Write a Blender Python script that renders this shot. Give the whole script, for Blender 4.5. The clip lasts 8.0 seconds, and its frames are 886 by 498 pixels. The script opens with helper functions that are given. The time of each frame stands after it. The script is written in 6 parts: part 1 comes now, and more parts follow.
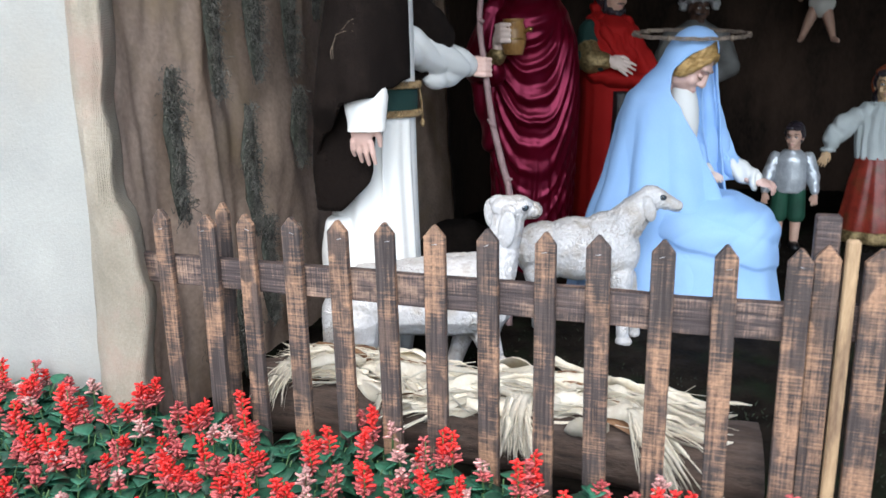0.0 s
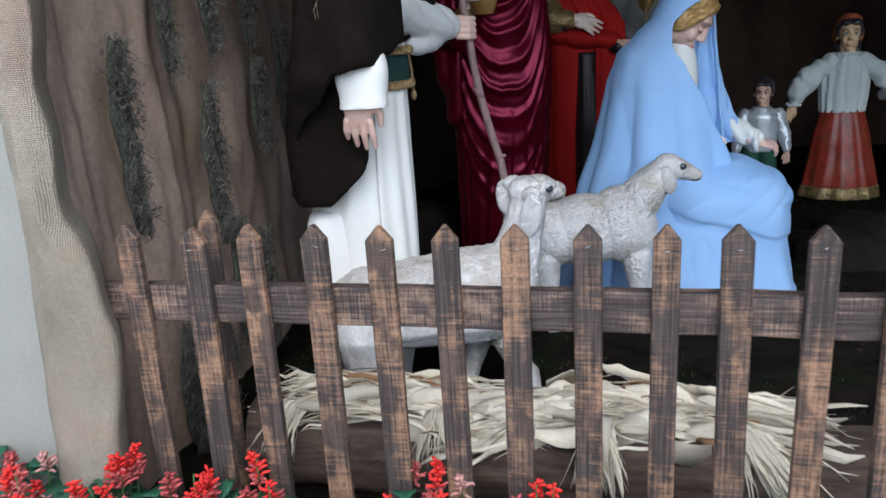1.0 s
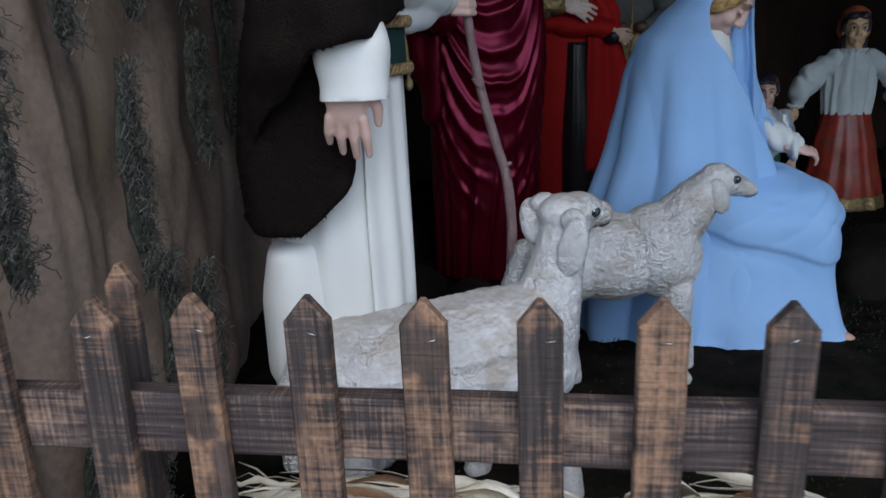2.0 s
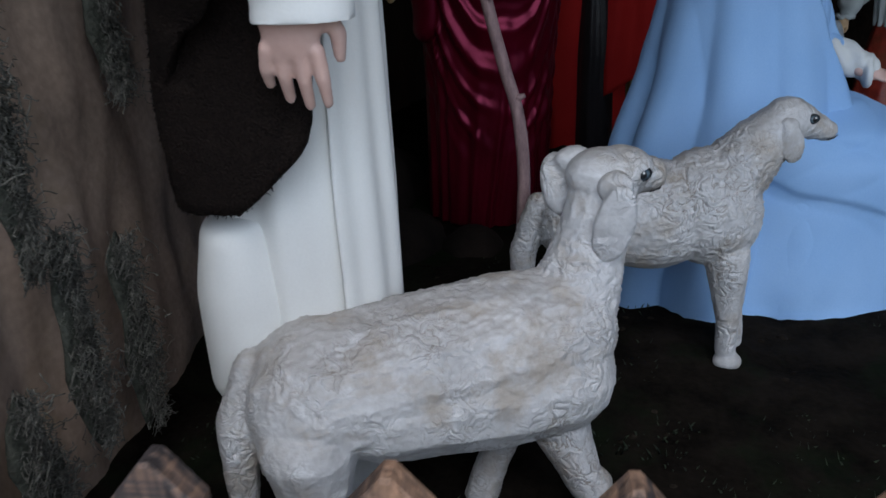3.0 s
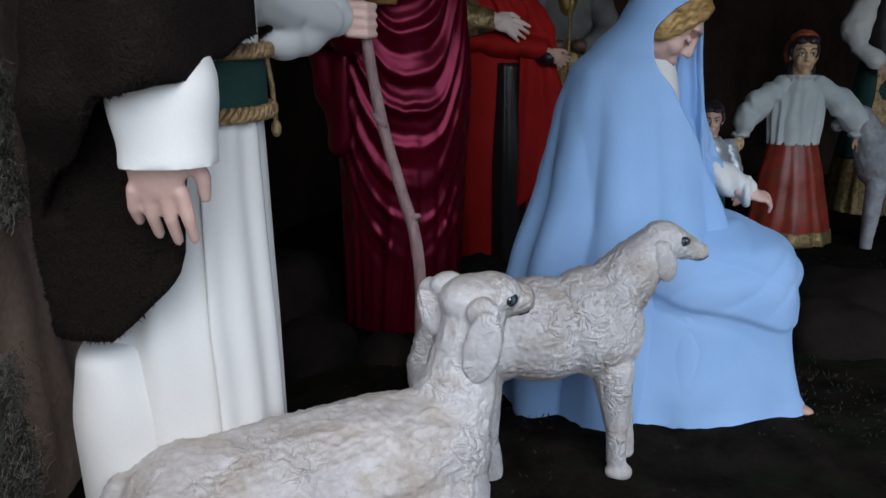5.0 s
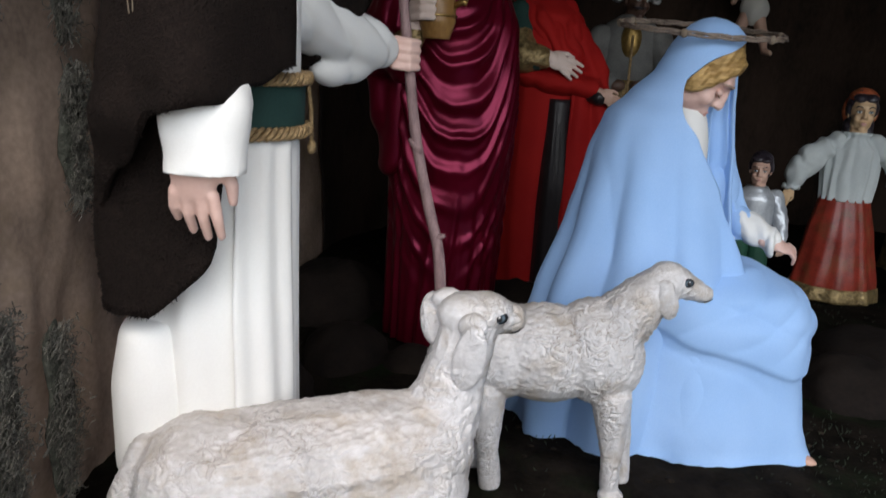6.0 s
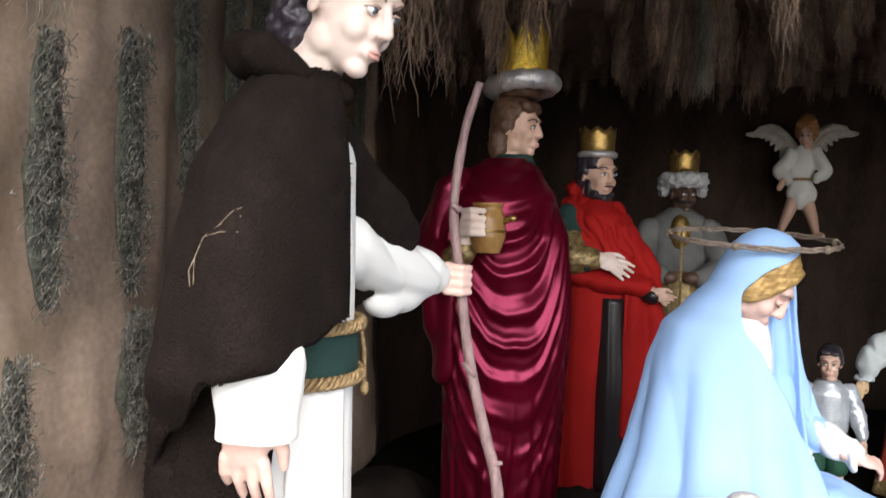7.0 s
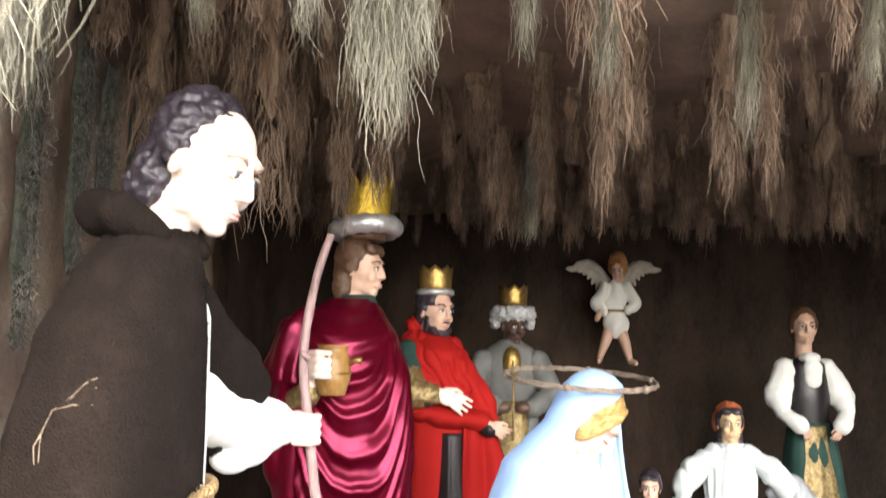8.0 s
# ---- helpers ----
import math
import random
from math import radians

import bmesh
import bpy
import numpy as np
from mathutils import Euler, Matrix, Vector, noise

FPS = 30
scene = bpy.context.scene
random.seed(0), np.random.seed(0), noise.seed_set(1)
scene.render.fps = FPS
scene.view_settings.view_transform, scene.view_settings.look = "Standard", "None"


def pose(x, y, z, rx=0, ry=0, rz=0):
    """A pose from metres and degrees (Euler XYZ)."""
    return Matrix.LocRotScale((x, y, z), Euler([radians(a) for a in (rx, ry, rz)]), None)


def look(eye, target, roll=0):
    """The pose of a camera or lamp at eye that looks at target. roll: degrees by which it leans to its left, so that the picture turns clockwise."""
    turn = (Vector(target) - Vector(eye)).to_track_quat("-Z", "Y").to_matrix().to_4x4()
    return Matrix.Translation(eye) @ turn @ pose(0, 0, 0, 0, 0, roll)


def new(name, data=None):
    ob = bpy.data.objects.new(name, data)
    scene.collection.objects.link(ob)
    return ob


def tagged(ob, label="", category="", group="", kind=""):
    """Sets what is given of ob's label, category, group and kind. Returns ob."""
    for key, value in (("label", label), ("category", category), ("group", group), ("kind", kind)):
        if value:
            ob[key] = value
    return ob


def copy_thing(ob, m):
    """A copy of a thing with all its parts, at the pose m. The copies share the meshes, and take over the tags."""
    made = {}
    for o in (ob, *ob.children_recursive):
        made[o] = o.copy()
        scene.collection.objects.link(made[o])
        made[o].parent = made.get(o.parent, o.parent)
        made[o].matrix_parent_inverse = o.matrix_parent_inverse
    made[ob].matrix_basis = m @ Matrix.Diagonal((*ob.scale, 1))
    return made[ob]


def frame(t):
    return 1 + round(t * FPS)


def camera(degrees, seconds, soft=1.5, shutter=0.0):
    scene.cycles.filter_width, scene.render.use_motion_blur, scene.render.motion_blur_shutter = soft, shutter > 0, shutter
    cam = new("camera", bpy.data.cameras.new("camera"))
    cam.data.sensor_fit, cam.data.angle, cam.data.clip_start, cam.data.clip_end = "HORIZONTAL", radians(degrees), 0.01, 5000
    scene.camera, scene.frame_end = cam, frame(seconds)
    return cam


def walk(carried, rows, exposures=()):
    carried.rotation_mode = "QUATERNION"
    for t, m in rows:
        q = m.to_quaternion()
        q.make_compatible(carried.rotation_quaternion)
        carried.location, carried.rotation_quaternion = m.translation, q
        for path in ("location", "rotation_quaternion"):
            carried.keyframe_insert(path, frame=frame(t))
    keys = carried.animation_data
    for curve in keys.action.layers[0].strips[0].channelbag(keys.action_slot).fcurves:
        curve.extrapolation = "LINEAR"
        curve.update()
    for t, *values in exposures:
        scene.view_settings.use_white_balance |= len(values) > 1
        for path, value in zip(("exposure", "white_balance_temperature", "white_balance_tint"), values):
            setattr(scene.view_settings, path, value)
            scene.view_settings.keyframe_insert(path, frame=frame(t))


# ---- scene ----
cam = camera(59.9, 8.0, shutter=0.3)
PATH = [
    (0, (0.772, 0.327, 1.164), (0.091, 2.147, 0.693), -1.1),
    (0.5, (0.482, 0.463, 1.156), (-0.03, 2.313, 0.594), -3.6),
    (1, (0.304, 0.639, 1.137), (-0.13, 2.514, 0.591), -3.3),
    (1.5, (0.146, 0.944, 1.128), (-0.21, 2.825, 0.552), -1.2),
    (1.7, (0.076, 1.05, 1.106), (-0.211, 2.956, 0.572), -2.0),
    (2.8, (-0.072, 1.604, 1.05), (-0.313, 3.45, 0.321), -2.4),
    (3, (-0.057, 1.676, 1.05), (-0.308, 3.503, 0.277), -2.2),
    (3.5, (-0.039, 1.767, 1.011), (-0.292, 3.552, 0.146), -2.4),
    (4, (0.007, 1.731, 1.055), (-0.246, 3.554, 0.271), -1.2),
    (4.5, (0.062, 1.694, 1.096), (-0.095, 3.575, 0.436), -1.3),
    (4.7, (0.066, 1.685, 1.104), (-0.043, 3.588, 0.499), -0.5),
    (5.8, (0.156, 1.516, 1.15), (-0.037, 3.44, 0.639), 0.9),
    (6, (0.205, 1.51, 1.155), (-0.087, 3.426, 0.658), 3.5),
    (6.2, (0.231, 1.541, 1.184), (-0.096, 3.479, 0.814), 2.3),
    (6.5, (0.235, 1.554, 1.222), (-0.238, 3.484, 0.99), 2.1),
    (7, (0.192, 1.55, 1.285), (-0.265, 3.496, 1.224), 1.4),
    (7.5, (0.187, 1.536, 1.33), (0.041, 3.531, 1.315), -0.3),
    (7.8, (0.174, 1.508, 1.356), (0.121, 3.502, 1.498), 0.9),
    (8, (0.147, 1.474, 1.359), (0.119, 3.458, 1.616), 1.0),
]
EXPOSURES = [(0.0, 1.15, 5750, 5), (1.0, 0.55, 5600, 5), (1.7, 0.05, 5400, 5), (2.8, -0.25, 5400, 5), (3.5, -0.25, 5400, 5), (4.5, 0.0, 5600, 6), (5.8, 0.5, 6000, 8), (6.5, 1.1, 6500, 9), (7.0, 1.85, 6500, 10), (7.5, 2.48, 6800, 9), (8.0, 3.08, 6900, 9)]
walk(cam, [(t, look(eye, target, roll)) for t, eye, target, roll in PATH], EXPOSURES)

# ---- light: an overcast sky in front of the open grotto ----
world = bpy.data.worlds.new("overcast_sky")
scene.world = world
world.use_nodes = True
wn = world.node_tree
sky = wn.nodes.new("ShaderNodeTexSky")
sky.sky_type = "NISHITA"
sky.sun_disc = False
sky.sun_elevation = radians(55)
sky.sun_rotation = radians(166)
sky.air_density, sky.dust_density = 1.0, 4.0
wn.links.new(sky.outputs[0], wn.nodes["Background"].inputs[0])
wn.nodes["Background"].inputs[1].default_value = 0.15
sun = new("sun", bpy.data.lights.new("sun", "SUN"))
sun.data.energy, sun.data.angle, sun.data.color = 1.2, radians(60), (1.0, 0.98, 0.96)
sun.matrix_world = look((2.6, -6.6, 5.4), (0.2, 3.0, 0.5))


# ---- materials ----
def material(name, low, high, rough=0.7, scale=20.0, fine=150.0, bump=0.2, stretch=(1, 1, 1), metal=0.0, sheen=0.0, spec=0.4, tint=None,
             dirt=None, dirt_amount=0.5, dirt_scale=6.0, island=0.0, random_tone=0.0, space="Object"):
    m = bpy.data.materials.new(name)
    m.use_nodes = True
    t = m.node_tree
    N, L = t.nodes.new, t.links.new
    bsdf = t.nodes["Principled BSDF"]
    co = N("ShaderNodeTexCoord")
    mp = N("ShaderNodeMapping")
    mp.inputs["Scale"].default_value = stretch
    L(co.outputs[space], mp.inputs[0])
    source = mp.outputs[0]
    info = N("ShaderNodeObjectInfo")
    if random_tone:
        add = N("ShaderNodeVectorMath")
        add.operation = "ADD"
        mul = N("ShaderNodeMath")
        mul.operation = "MULTIPLY"
        mul.inputs[1].default_value = 37.0
        L(info.outputs["Random"], mul.inputs[0])
        L(mp.outputs[0], add.inputs[0])
        L(mul.outputs[0], add.inputs[1])
        source = add.outputs[0]
    n1, n2 = N("ShaderNodeTexNoise"), N("ShaderNodeTexNoise")
    n1.inputs["Scale"].default_value, n2.inputs["Scale"].default_value = scale, fine
    n1.inputs["Detail"].default_value, n2.inputs["Detail"].default_value = 6, 3
    L(source, n1.inputs["Vector"])
    L(source, n2.inputs["Vector"])
    mixf = N("ShaderNodeMath")
    mixf.operation = "MULTIPLY_ADD"
    mixf.inputs[1].default_value, mixf.inputs[2].default_value = 0.35, 0.0
    L(n2.outputs[0], mixf.inputs[0])
    tot = N("ShaderNodeMath")
    tot.operation = "MULTIPLY_ADD"
    tot.inputs[1].default_value = 0.75
    L(n1.outputs[0], tot.inputs[0])
    L(mixf.outputs[0], tot.inputs[2])
    ramp = N("ShaderNodeValToRGB")
    ramp.color_ramp.elements[0].position, ramp.color_ramp.elements[1].position = 0.36, 0.72
    ramp.color_ramp.elements[0].color, ramp.color_ramp.elements[1].color = (*low, 1), (*high, 1)
    L(tot.outputs[0], ramp.inputs[0])
    col = ramp.outputs[0]
    if dirt:
        n3 = N("ShaderNodeTexNoise")
        n3.inputs["Scale"].default_value, n3.inputs["Detail"].default_value = dirt_scale, 7
        n3.inputs["Roughness"].default_value = 0.65
        L(source, n3.inputs["Vector"])
        r3 = N("ShaderNodeValToRGB")
        r3.color_ramp.elements[0].position, r3.color_ramp.elements[1].position = 0.5, 0.66
        L(n3.outputs[0], r3.inputs[0])
        fac = N("ShaderNodeMath")
        fac.operation = "MULTIPLY"
        fac.inputs[1].default_value = dirt_amount
        L(r3.outputs[0], fac.inputs[0])
        mx = N("ShaderNodeMix")
        mx.data_type = "RGBA"
        L(fac.outputs[0], mx.inputs["Factor"])
        L(col, mx.inputs["A"])
        mx.inputs["B"].default_value = (*dirt, 1)
        col = mx.outputs["Result"]
    if island or random_tone:
        hsv = N("ShaderNodeHueSaturation")
        geo = N("ShaderNodeNewGeometry")
        mr = N("ShaderNodeMapRange")
        k = island or random_tone
        mr.inputs["To Min"].default_value, mr.inputs["To Max"].default_value = 1 - k, 1 + k
        L(geo.outputs["Random Per Island"] if island else info.outputs["Random"], mr.inputs[0])
        L(mr.outputs[0], hsv.inputs["Value"])
        L(col, hsv.inputs["Color"])
        col = hsv.outputs[0]
    L(col, bsdf.inputs["Base Color"])
    bsdf.inputs["Roughness"].default_value = rough
    bsdf.inputs["Metallic"].default_value = metal
    bsdf.inputs["Specular IOR Level"].default_value = spec
    if tint:
        bsdf.inputs["Specular Tint"].default_value = (*tint, 1)
    if sheen:
        bsdf.inputs["Sheen Weight"].default_value = sheen
        bsdf.inputs["Sheen Roughness"].default_value = 0.4
        bsdf.inputs["Sheen Tint"].default_value = (*high, 1)
    if bump:
        b = N("ShaderNodeBump")
        b.inputs["Strength"].default_value, b.inputs["Distance"].default_value = bump, 0.01
        L(tot.outputs[0], b.inputs["Height"])
        L(b.outputs[0], bsdf.inputs["Normal"])
    return m


def weave(m, pitch, strength):
    """Adds a crossing-thread relief to a cloth."""
    t = m.node_tree
    N, L = t.nodes.new, t.links.new
    co = N("ShaderNodeTexCoord")
    total = None
    for axis in ("X", "Z"):
        w = N("ShaderNodeTexWave")
        w.bands_direction = axis
        w.inputs["Scale"].default_value = pitch
        w.inputs["Distortion"].default_value, w.inputs["Detail"].default_value = 1.5, 2
        L(co.outputs["Object"], w.inputs["Vector"])
        if total is None:
            total = w.outputs["Fac"]
        else:
            a = N("ShaderNodeMath")
            a.operation = "ADD"
            L(total, a.inputs[0])
            L(w.outputs["Fac"], a.inputs[1])
            total = a.outputs[0]
    b = N("ShaderNodeBump")
    b.inputs["Strength"].default_value, b.inputs["Distance"].default_value = strength, 0.004
    L(total, b.inputs["Height"])
    bsdf = t.nodes["Principled BSDF"]
    if bsdf.inputs["Normal"].links:
        L(bsdf.inputs["Normal"].links[0].from_socket, b.inputs["Normal"])
    L(b.outputs[0], bsdf.inputs["Normal"])
    return m


def stained_board(name, along, bias, pale, dark):
    """Dark stain worn down to pale wood in saw-marked, streaky patches; along is the axis of the grain."""
    m = bpy.data.materials.new(name)
    m.use_nodes = True
    t = m.node_tree
    N, L = t.nodes.new, t.links.new
    bsdf = t.nodes["Principled BSDF"]
    co, info, add, mul = N("ShaderNodeTexCoord"), N("ShaderNodeObjectInfo"), N("ShaderNodeVectorMath"), N("ShaderNodeMath")
    mul.operation, mul.inputs[1].default_value = "MULTIPLY", 23.0
    L(info.outputs["Random"], mul.inputs[0])
    L(co.outputs["Object"], add.inputs[0])
    L(mul.outputs[0], add.inputs[1])

    def layer(lengthways, across, detail, rough=0.5):
        mp, nz = N("ShaderNodeMapping"), N("ShaderNodeTexNoise")
        mp.inputs["Scale"].default_value = [lengthways if i == along else across for i in range(3)]
        nz.inputs["Scale"].default_value, nz.inputs["Detail"].default_value, nz.inputs["Roughness"].default_value = 1, detail, rough
        L(add.outputs[0], mp.inputs[0])
        L(mp.outputs[0], nz.inputs["Vector"])
        return nz.outputs[0]

    def ramp(value, lo, hi, c0=(0, 0, 0), c1=(1, 1, 1)):
        rp = N("ShaderNodeValToRGB")
        rp.color_ramp.elements[0].position, rp.color_ramp.elements[1].position = lo, hi
        rp.color_ramp.elements[0].color, rp.color_ramp.elements[1].color = (*c0, 1), (*c1, 1)
        L(value, rp.inputs[0])
        return rp.outputs[0]

    def sum_of(a, k, c):
        node = N("ShaderNodeMath")
        node.operation, node.inputs[1].default_value = "MULTIPLY_ADD", k
        L(a, node.inputs[0])
        if isinstance(c, float):
            node.inputs[2].default_value = c
        else:
            L(c, node.inputs[2])
        return node.outputs[0]

    grain, cut, area, repaint, fine = layer(7, 190, 2), layer(230, 11, 2), layer(6, 11, 5, 0.6), layer(9, 12, 3), layer(120, 160, 3)
    wear = sum_of(area, 1.15, bias - 0.45)
    wear = sum_of(grain, 0.42, wear)
    wear = sum_of(cut, 0.50, wear)
    worn = ramp(wear, 0.50, 0.78)
    covered = ramp(repaint, 0.53, 0.60, (1, 1, 1), (0.16, 0.16, 0.16))
    both = N("ShaderNodeMath")
    both.operation = "MULTIPLY"
    L(worn, both.inputs[0])
    L(covered, both.inputs[1])
    mx = N("ShaderNodeMix")
    mx.data_type = "RGBA"
    L(both.outputs[0], mx.inputs["Factor"])
    L(ramp(grain, 0.35, 0.68, dark, [c * 2.1 for c in dark]), mx.inputs["A"])
    L(ramp(fine, 0.3, 0.75, [c * 0.55 for c in pale], pale), mx.inputs["B"])
    L(mx.outputs["Result"], bsdf.inputs["Base Color"])
    bsdf.inputs["Roughness"].default_value, bsdf.inputs["Specular IOR Level"].default_value = 0.62, 0.35
    bp = N("ShaderNodeBump")
    bp.inputs["Strength"].default_value, bp.inputs["Distance"].default_value = 0.7, 0.004
    L(sum_of(cut, 0.5, sum_of(grain, 0.8, 0.0)), bp.inputs["Height"])
    L(bp.outputs[0], bsdf.inputs["Normal"])
    return m


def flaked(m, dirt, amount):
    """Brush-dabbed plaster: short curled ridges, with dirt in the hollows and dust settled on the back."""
    t = m.node_tree
    N, L = t.nodes.new, t.links.new
    bsdf = t.nodes["Principled BSDF"]
    co = N("ShaderNodeTexCoord")
    dab, wide = N("ShaderNodeTexNoise"), N("ShaderNodeTexNoise")
    dab.inputs["Scale"].default_value, dab.inputs["Detail"].default_value, dab.inputs["Distortion"].default_value = 30, 6, 0.9
    wide.inputs["Scale"].default_value, wide.inputs["Detail"].default_value = 7, 4
    for nz in (dab, wide):
        L(co.outputs["Object"], nz.inputs["Vector"])
    ridge = N("ShaderNodeMath")
    ridge.operation = "PINGPONG"
    ridge.inputs[1].default_value = 0.12
    L(dab.outputs[0], ridge.inputs[0])
    r1 = N("ShaderNodeValToRGB")
    r1.color_ramp.elements[0].position, r1.color_ramp.elements[1].position = 0.003, 0.022
    r1.color_ramp.elements[0].color, r1.color_ramp.elements[1].color = (1, 1, 1, 1), (0, 0, 0, 1)
    L(ridge.outputs[0], r1.inputs[0])
    r2 = N("ShaderNodeValToRGB")
    r2.color_ramp.elements[0].position, r2.color_ramp.elements[1].position = 0.42, 0.66
    L(wide.outputs[0], r2.inputs[0])
    both = N("ShaderNodeMath")
    both.operation = "MULTIPLY"
    L(r1.outputs[0], both.inputs[0])
    L(r2.outputs[0], both.inputs[1])
    fac = N("ShaderNodeMath")
    fac.operation, fac.inputs[1].default_value = "MULTIPLY", amount
    L(both.outputs[0], fac.inputs[0])
    mx = N("ShaderNodeMix")
    mx.data_type = "RGBA"
    L(fac.outputs[0], mx.inputs["Factor"])
    L(bsdf.inputs["Base Color"].links[0].from_socket, mx.inputs["A"])
    mx.inputs["B"].default_value = (*dirt, 1)
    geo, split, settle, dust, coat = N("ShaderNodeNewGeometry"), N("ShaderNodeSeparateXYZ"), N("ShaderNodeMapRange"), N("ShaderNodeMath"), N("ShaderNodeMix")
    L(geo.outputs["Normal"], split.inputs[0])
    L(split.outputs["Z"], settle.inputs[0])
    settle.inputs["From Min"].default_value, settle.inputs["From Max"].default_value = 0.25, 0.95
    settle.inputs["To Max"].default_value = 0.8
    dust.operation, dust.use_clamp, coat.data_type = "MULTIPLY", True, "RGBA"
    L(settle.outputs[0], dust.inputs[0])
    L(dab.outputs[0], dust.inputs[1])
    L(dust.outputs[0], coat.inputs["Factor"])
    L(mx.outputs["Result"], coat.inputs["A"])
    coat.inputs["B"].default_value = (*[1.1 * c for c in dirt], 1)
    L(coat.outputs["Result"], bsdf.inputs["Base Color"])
    bp = N("ShaderNodeBump")
    bp.inputs["Strength"].default_value, bp.inputs["Distance"].default_value = 0.75, 0.05
    dabbed = N("ShaderNodeMath")
    dabbed.operation = "MULTIPLY"
    L(ridge.outputs[0], dabbed.inputs[0])
    L(r2.outputs[0], dabbed.inputs[1])
    L(dabbed.outputs[0], bp.inputs["Height"])
    if bsdf.inputs["Normal"].links:
        L(bsdf.inputs["Normal"].links[0].from_socket, bp.inputs["Normal"])
    L(bp.outputs[0], bsdf.inputs["Normal"])
    return m


WOOD = stained_board("stained_picket_wood", 2, 0.005, (0.45, 0.265, 0.16), (0.040, 0.031, 0.028))
RAILWOOD = stained_board("stained_rail_wood", 0, -0.05, (0.42, 0.28, 0.20), (0.045, 0.034, 0.032))
RAWWOOD = material("raw_pine", (0.22, 0.14, 0.075), (0.46, 0.32, 0.18), 0.7, 8, 60, 0.3, (6, 6, 0.8), dirt=(0.1, 0.06, 0.04), dirt_amount=0.7, dirt_scale=6)
STAFFWOOD = material("peeled_branch", (0.16, 0.10, 0.10), (0.33, 0.22, 0.21), 0.6, 25, 120, 0.4, (2, 2, 0.6))
HALOWOOD = material("woven_twig", (0.10, 0.075, 0.06), (0.28, 0.22, 0.17), 0.6, 25, 120, 0.4)
LOG = material("weathered_log", (0.035, 0.025, 0.02), (0.14, 0.095, 0.07), 0.85, 8, 70, 0.8, (0.7, 5, 5), dirt=(0.2, 0.15, 0.12), dirt_amount=0.5)
STEEL = material("staple_steel", (0.5, 0.5, 0.5), (0.7, 0.7, 0.7), 0.35, 50, 200, 0.0, metal=1.0)
PLASTER = material("lime_plaster", (0.37, 0.365, 0.335), (0.46, 0.455, 0.415), 0.9, 4, 60, 0.25, dirt=(0.55, 0.5, 0.42), dirt_amount=0.4, dirt_scale=2.5)
BURLAP = weave(material("painted_burlap", (0.27, 0.235, 0.175), (0.44, 0.385, 0.30), 0.95, 6, 160, 0.4, dirt=(0.40, 0.27, 0.21), dirt_amount=0.55, dirt_scale=4.5), 80, 0.55)
CAVECLOTH = material("painted_cave_cloth", (0.245, 0.183, 0.142), (0.53, 0.395, 0.30), 0.95, 3.5, 60, 0.35, dirt=(0.36, 0.265, 0.165), dirt_amount=0.75, dirt_scale=2.6, spec=0.15)
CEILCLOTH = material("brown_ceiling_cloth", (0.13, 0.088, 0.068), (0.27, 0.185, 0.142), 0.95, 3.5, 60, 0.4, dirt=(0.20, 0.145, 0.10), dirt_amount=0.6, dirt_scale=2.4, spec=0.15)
# brown cloth again, with the deep grotto's shade put into its colour
SHADECLOTH = material("shaded_painted_cloth", (0.01292, 0.00952, 0.00816), (0.0476, 0.03196, 0.0238), 0.95, 3.0, 50, 0.35, (1, 1, 0.4), dirt=(0.075, 0.048, 0.035), dirt_amount=0.6, dirt_scale=1.6, spec=0.15)
MOSSWALL = material("dark_moss", (0.070, 0.067, 0.056), (0.215, 0.205, 0.175), 0.9, 14, 90, 0.0, island=0.45, spec=0.2)
MOSSFELT = material("felted_moss", (0.034, 0.035, 0.028), (0.095, 0.098, 0.078), 0.95, 40, 160, 1.0, spec=0.1)
MOSSHANG = material("grey_hanging_moss", (0.19, 0.178, 0.135), (0.40, 0.375, 0.30), 0.9, 10, 90, 0.0, island=0.45, spec=0.2)
MOSSDRY = material("dry_hanging_moss", (0.14, 0.096, 0.068), (0.34, 0.24, 0.178), 0.9, 10, 90, 0.0, island=0.45, spec=0.2)
# floor soil set below natural soil: the grotto's shade is in the colour
SOIL = material("shaded_grotto_floor", (0.0025, 0.0022, 0.0018), (0.017, 0.0135, 0.0105), 0.95, 9, 60, 1.0, dirt=(0.010, 0.018, 0.008), dirt_amount=0.7, dirt_scale=3, spec=0.04)
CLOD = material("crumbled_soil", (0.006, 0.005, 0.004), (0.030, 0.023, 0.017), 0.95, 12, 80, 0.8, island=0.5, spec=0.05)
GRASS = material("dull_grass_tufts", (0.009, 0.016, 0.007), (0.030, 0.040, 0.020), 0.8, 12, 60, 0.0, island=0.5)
PAVING = material("garden_ground", (0.30, 0.29, 0.27), (0.44, 0.43, 0.40), 0.95, 2, 40, 0.5, dirt=(0.1, 0.12, 0.06), dirt_amount=0.5, dirt_scale=0.7)
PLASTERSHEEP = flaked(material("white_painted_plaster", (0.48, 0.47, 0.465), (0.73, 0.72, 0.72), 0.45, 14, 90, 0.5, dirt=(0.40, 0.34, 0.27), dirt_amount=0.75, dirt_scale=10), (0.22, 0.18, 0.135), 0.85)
GREYSHEEP = material("grey_painted_plaster", (0.22, 0.23, 0.25), (0.42, 0.43, 0.45), 0.6, 22, 130, 0.6, dirt=(0.2, 0.17, 0.14), dirt_amount=0.5, dirt_scale=9)
SKIN = material("painted_skin", (0.56, 0.35, 0.26), (0.66, 0.44, 0.34), 0.45, 10, 120, 0.05, dirt=(0.62, 0.33, 0.27), dirt_amount=0.2, dirt_scale=7)
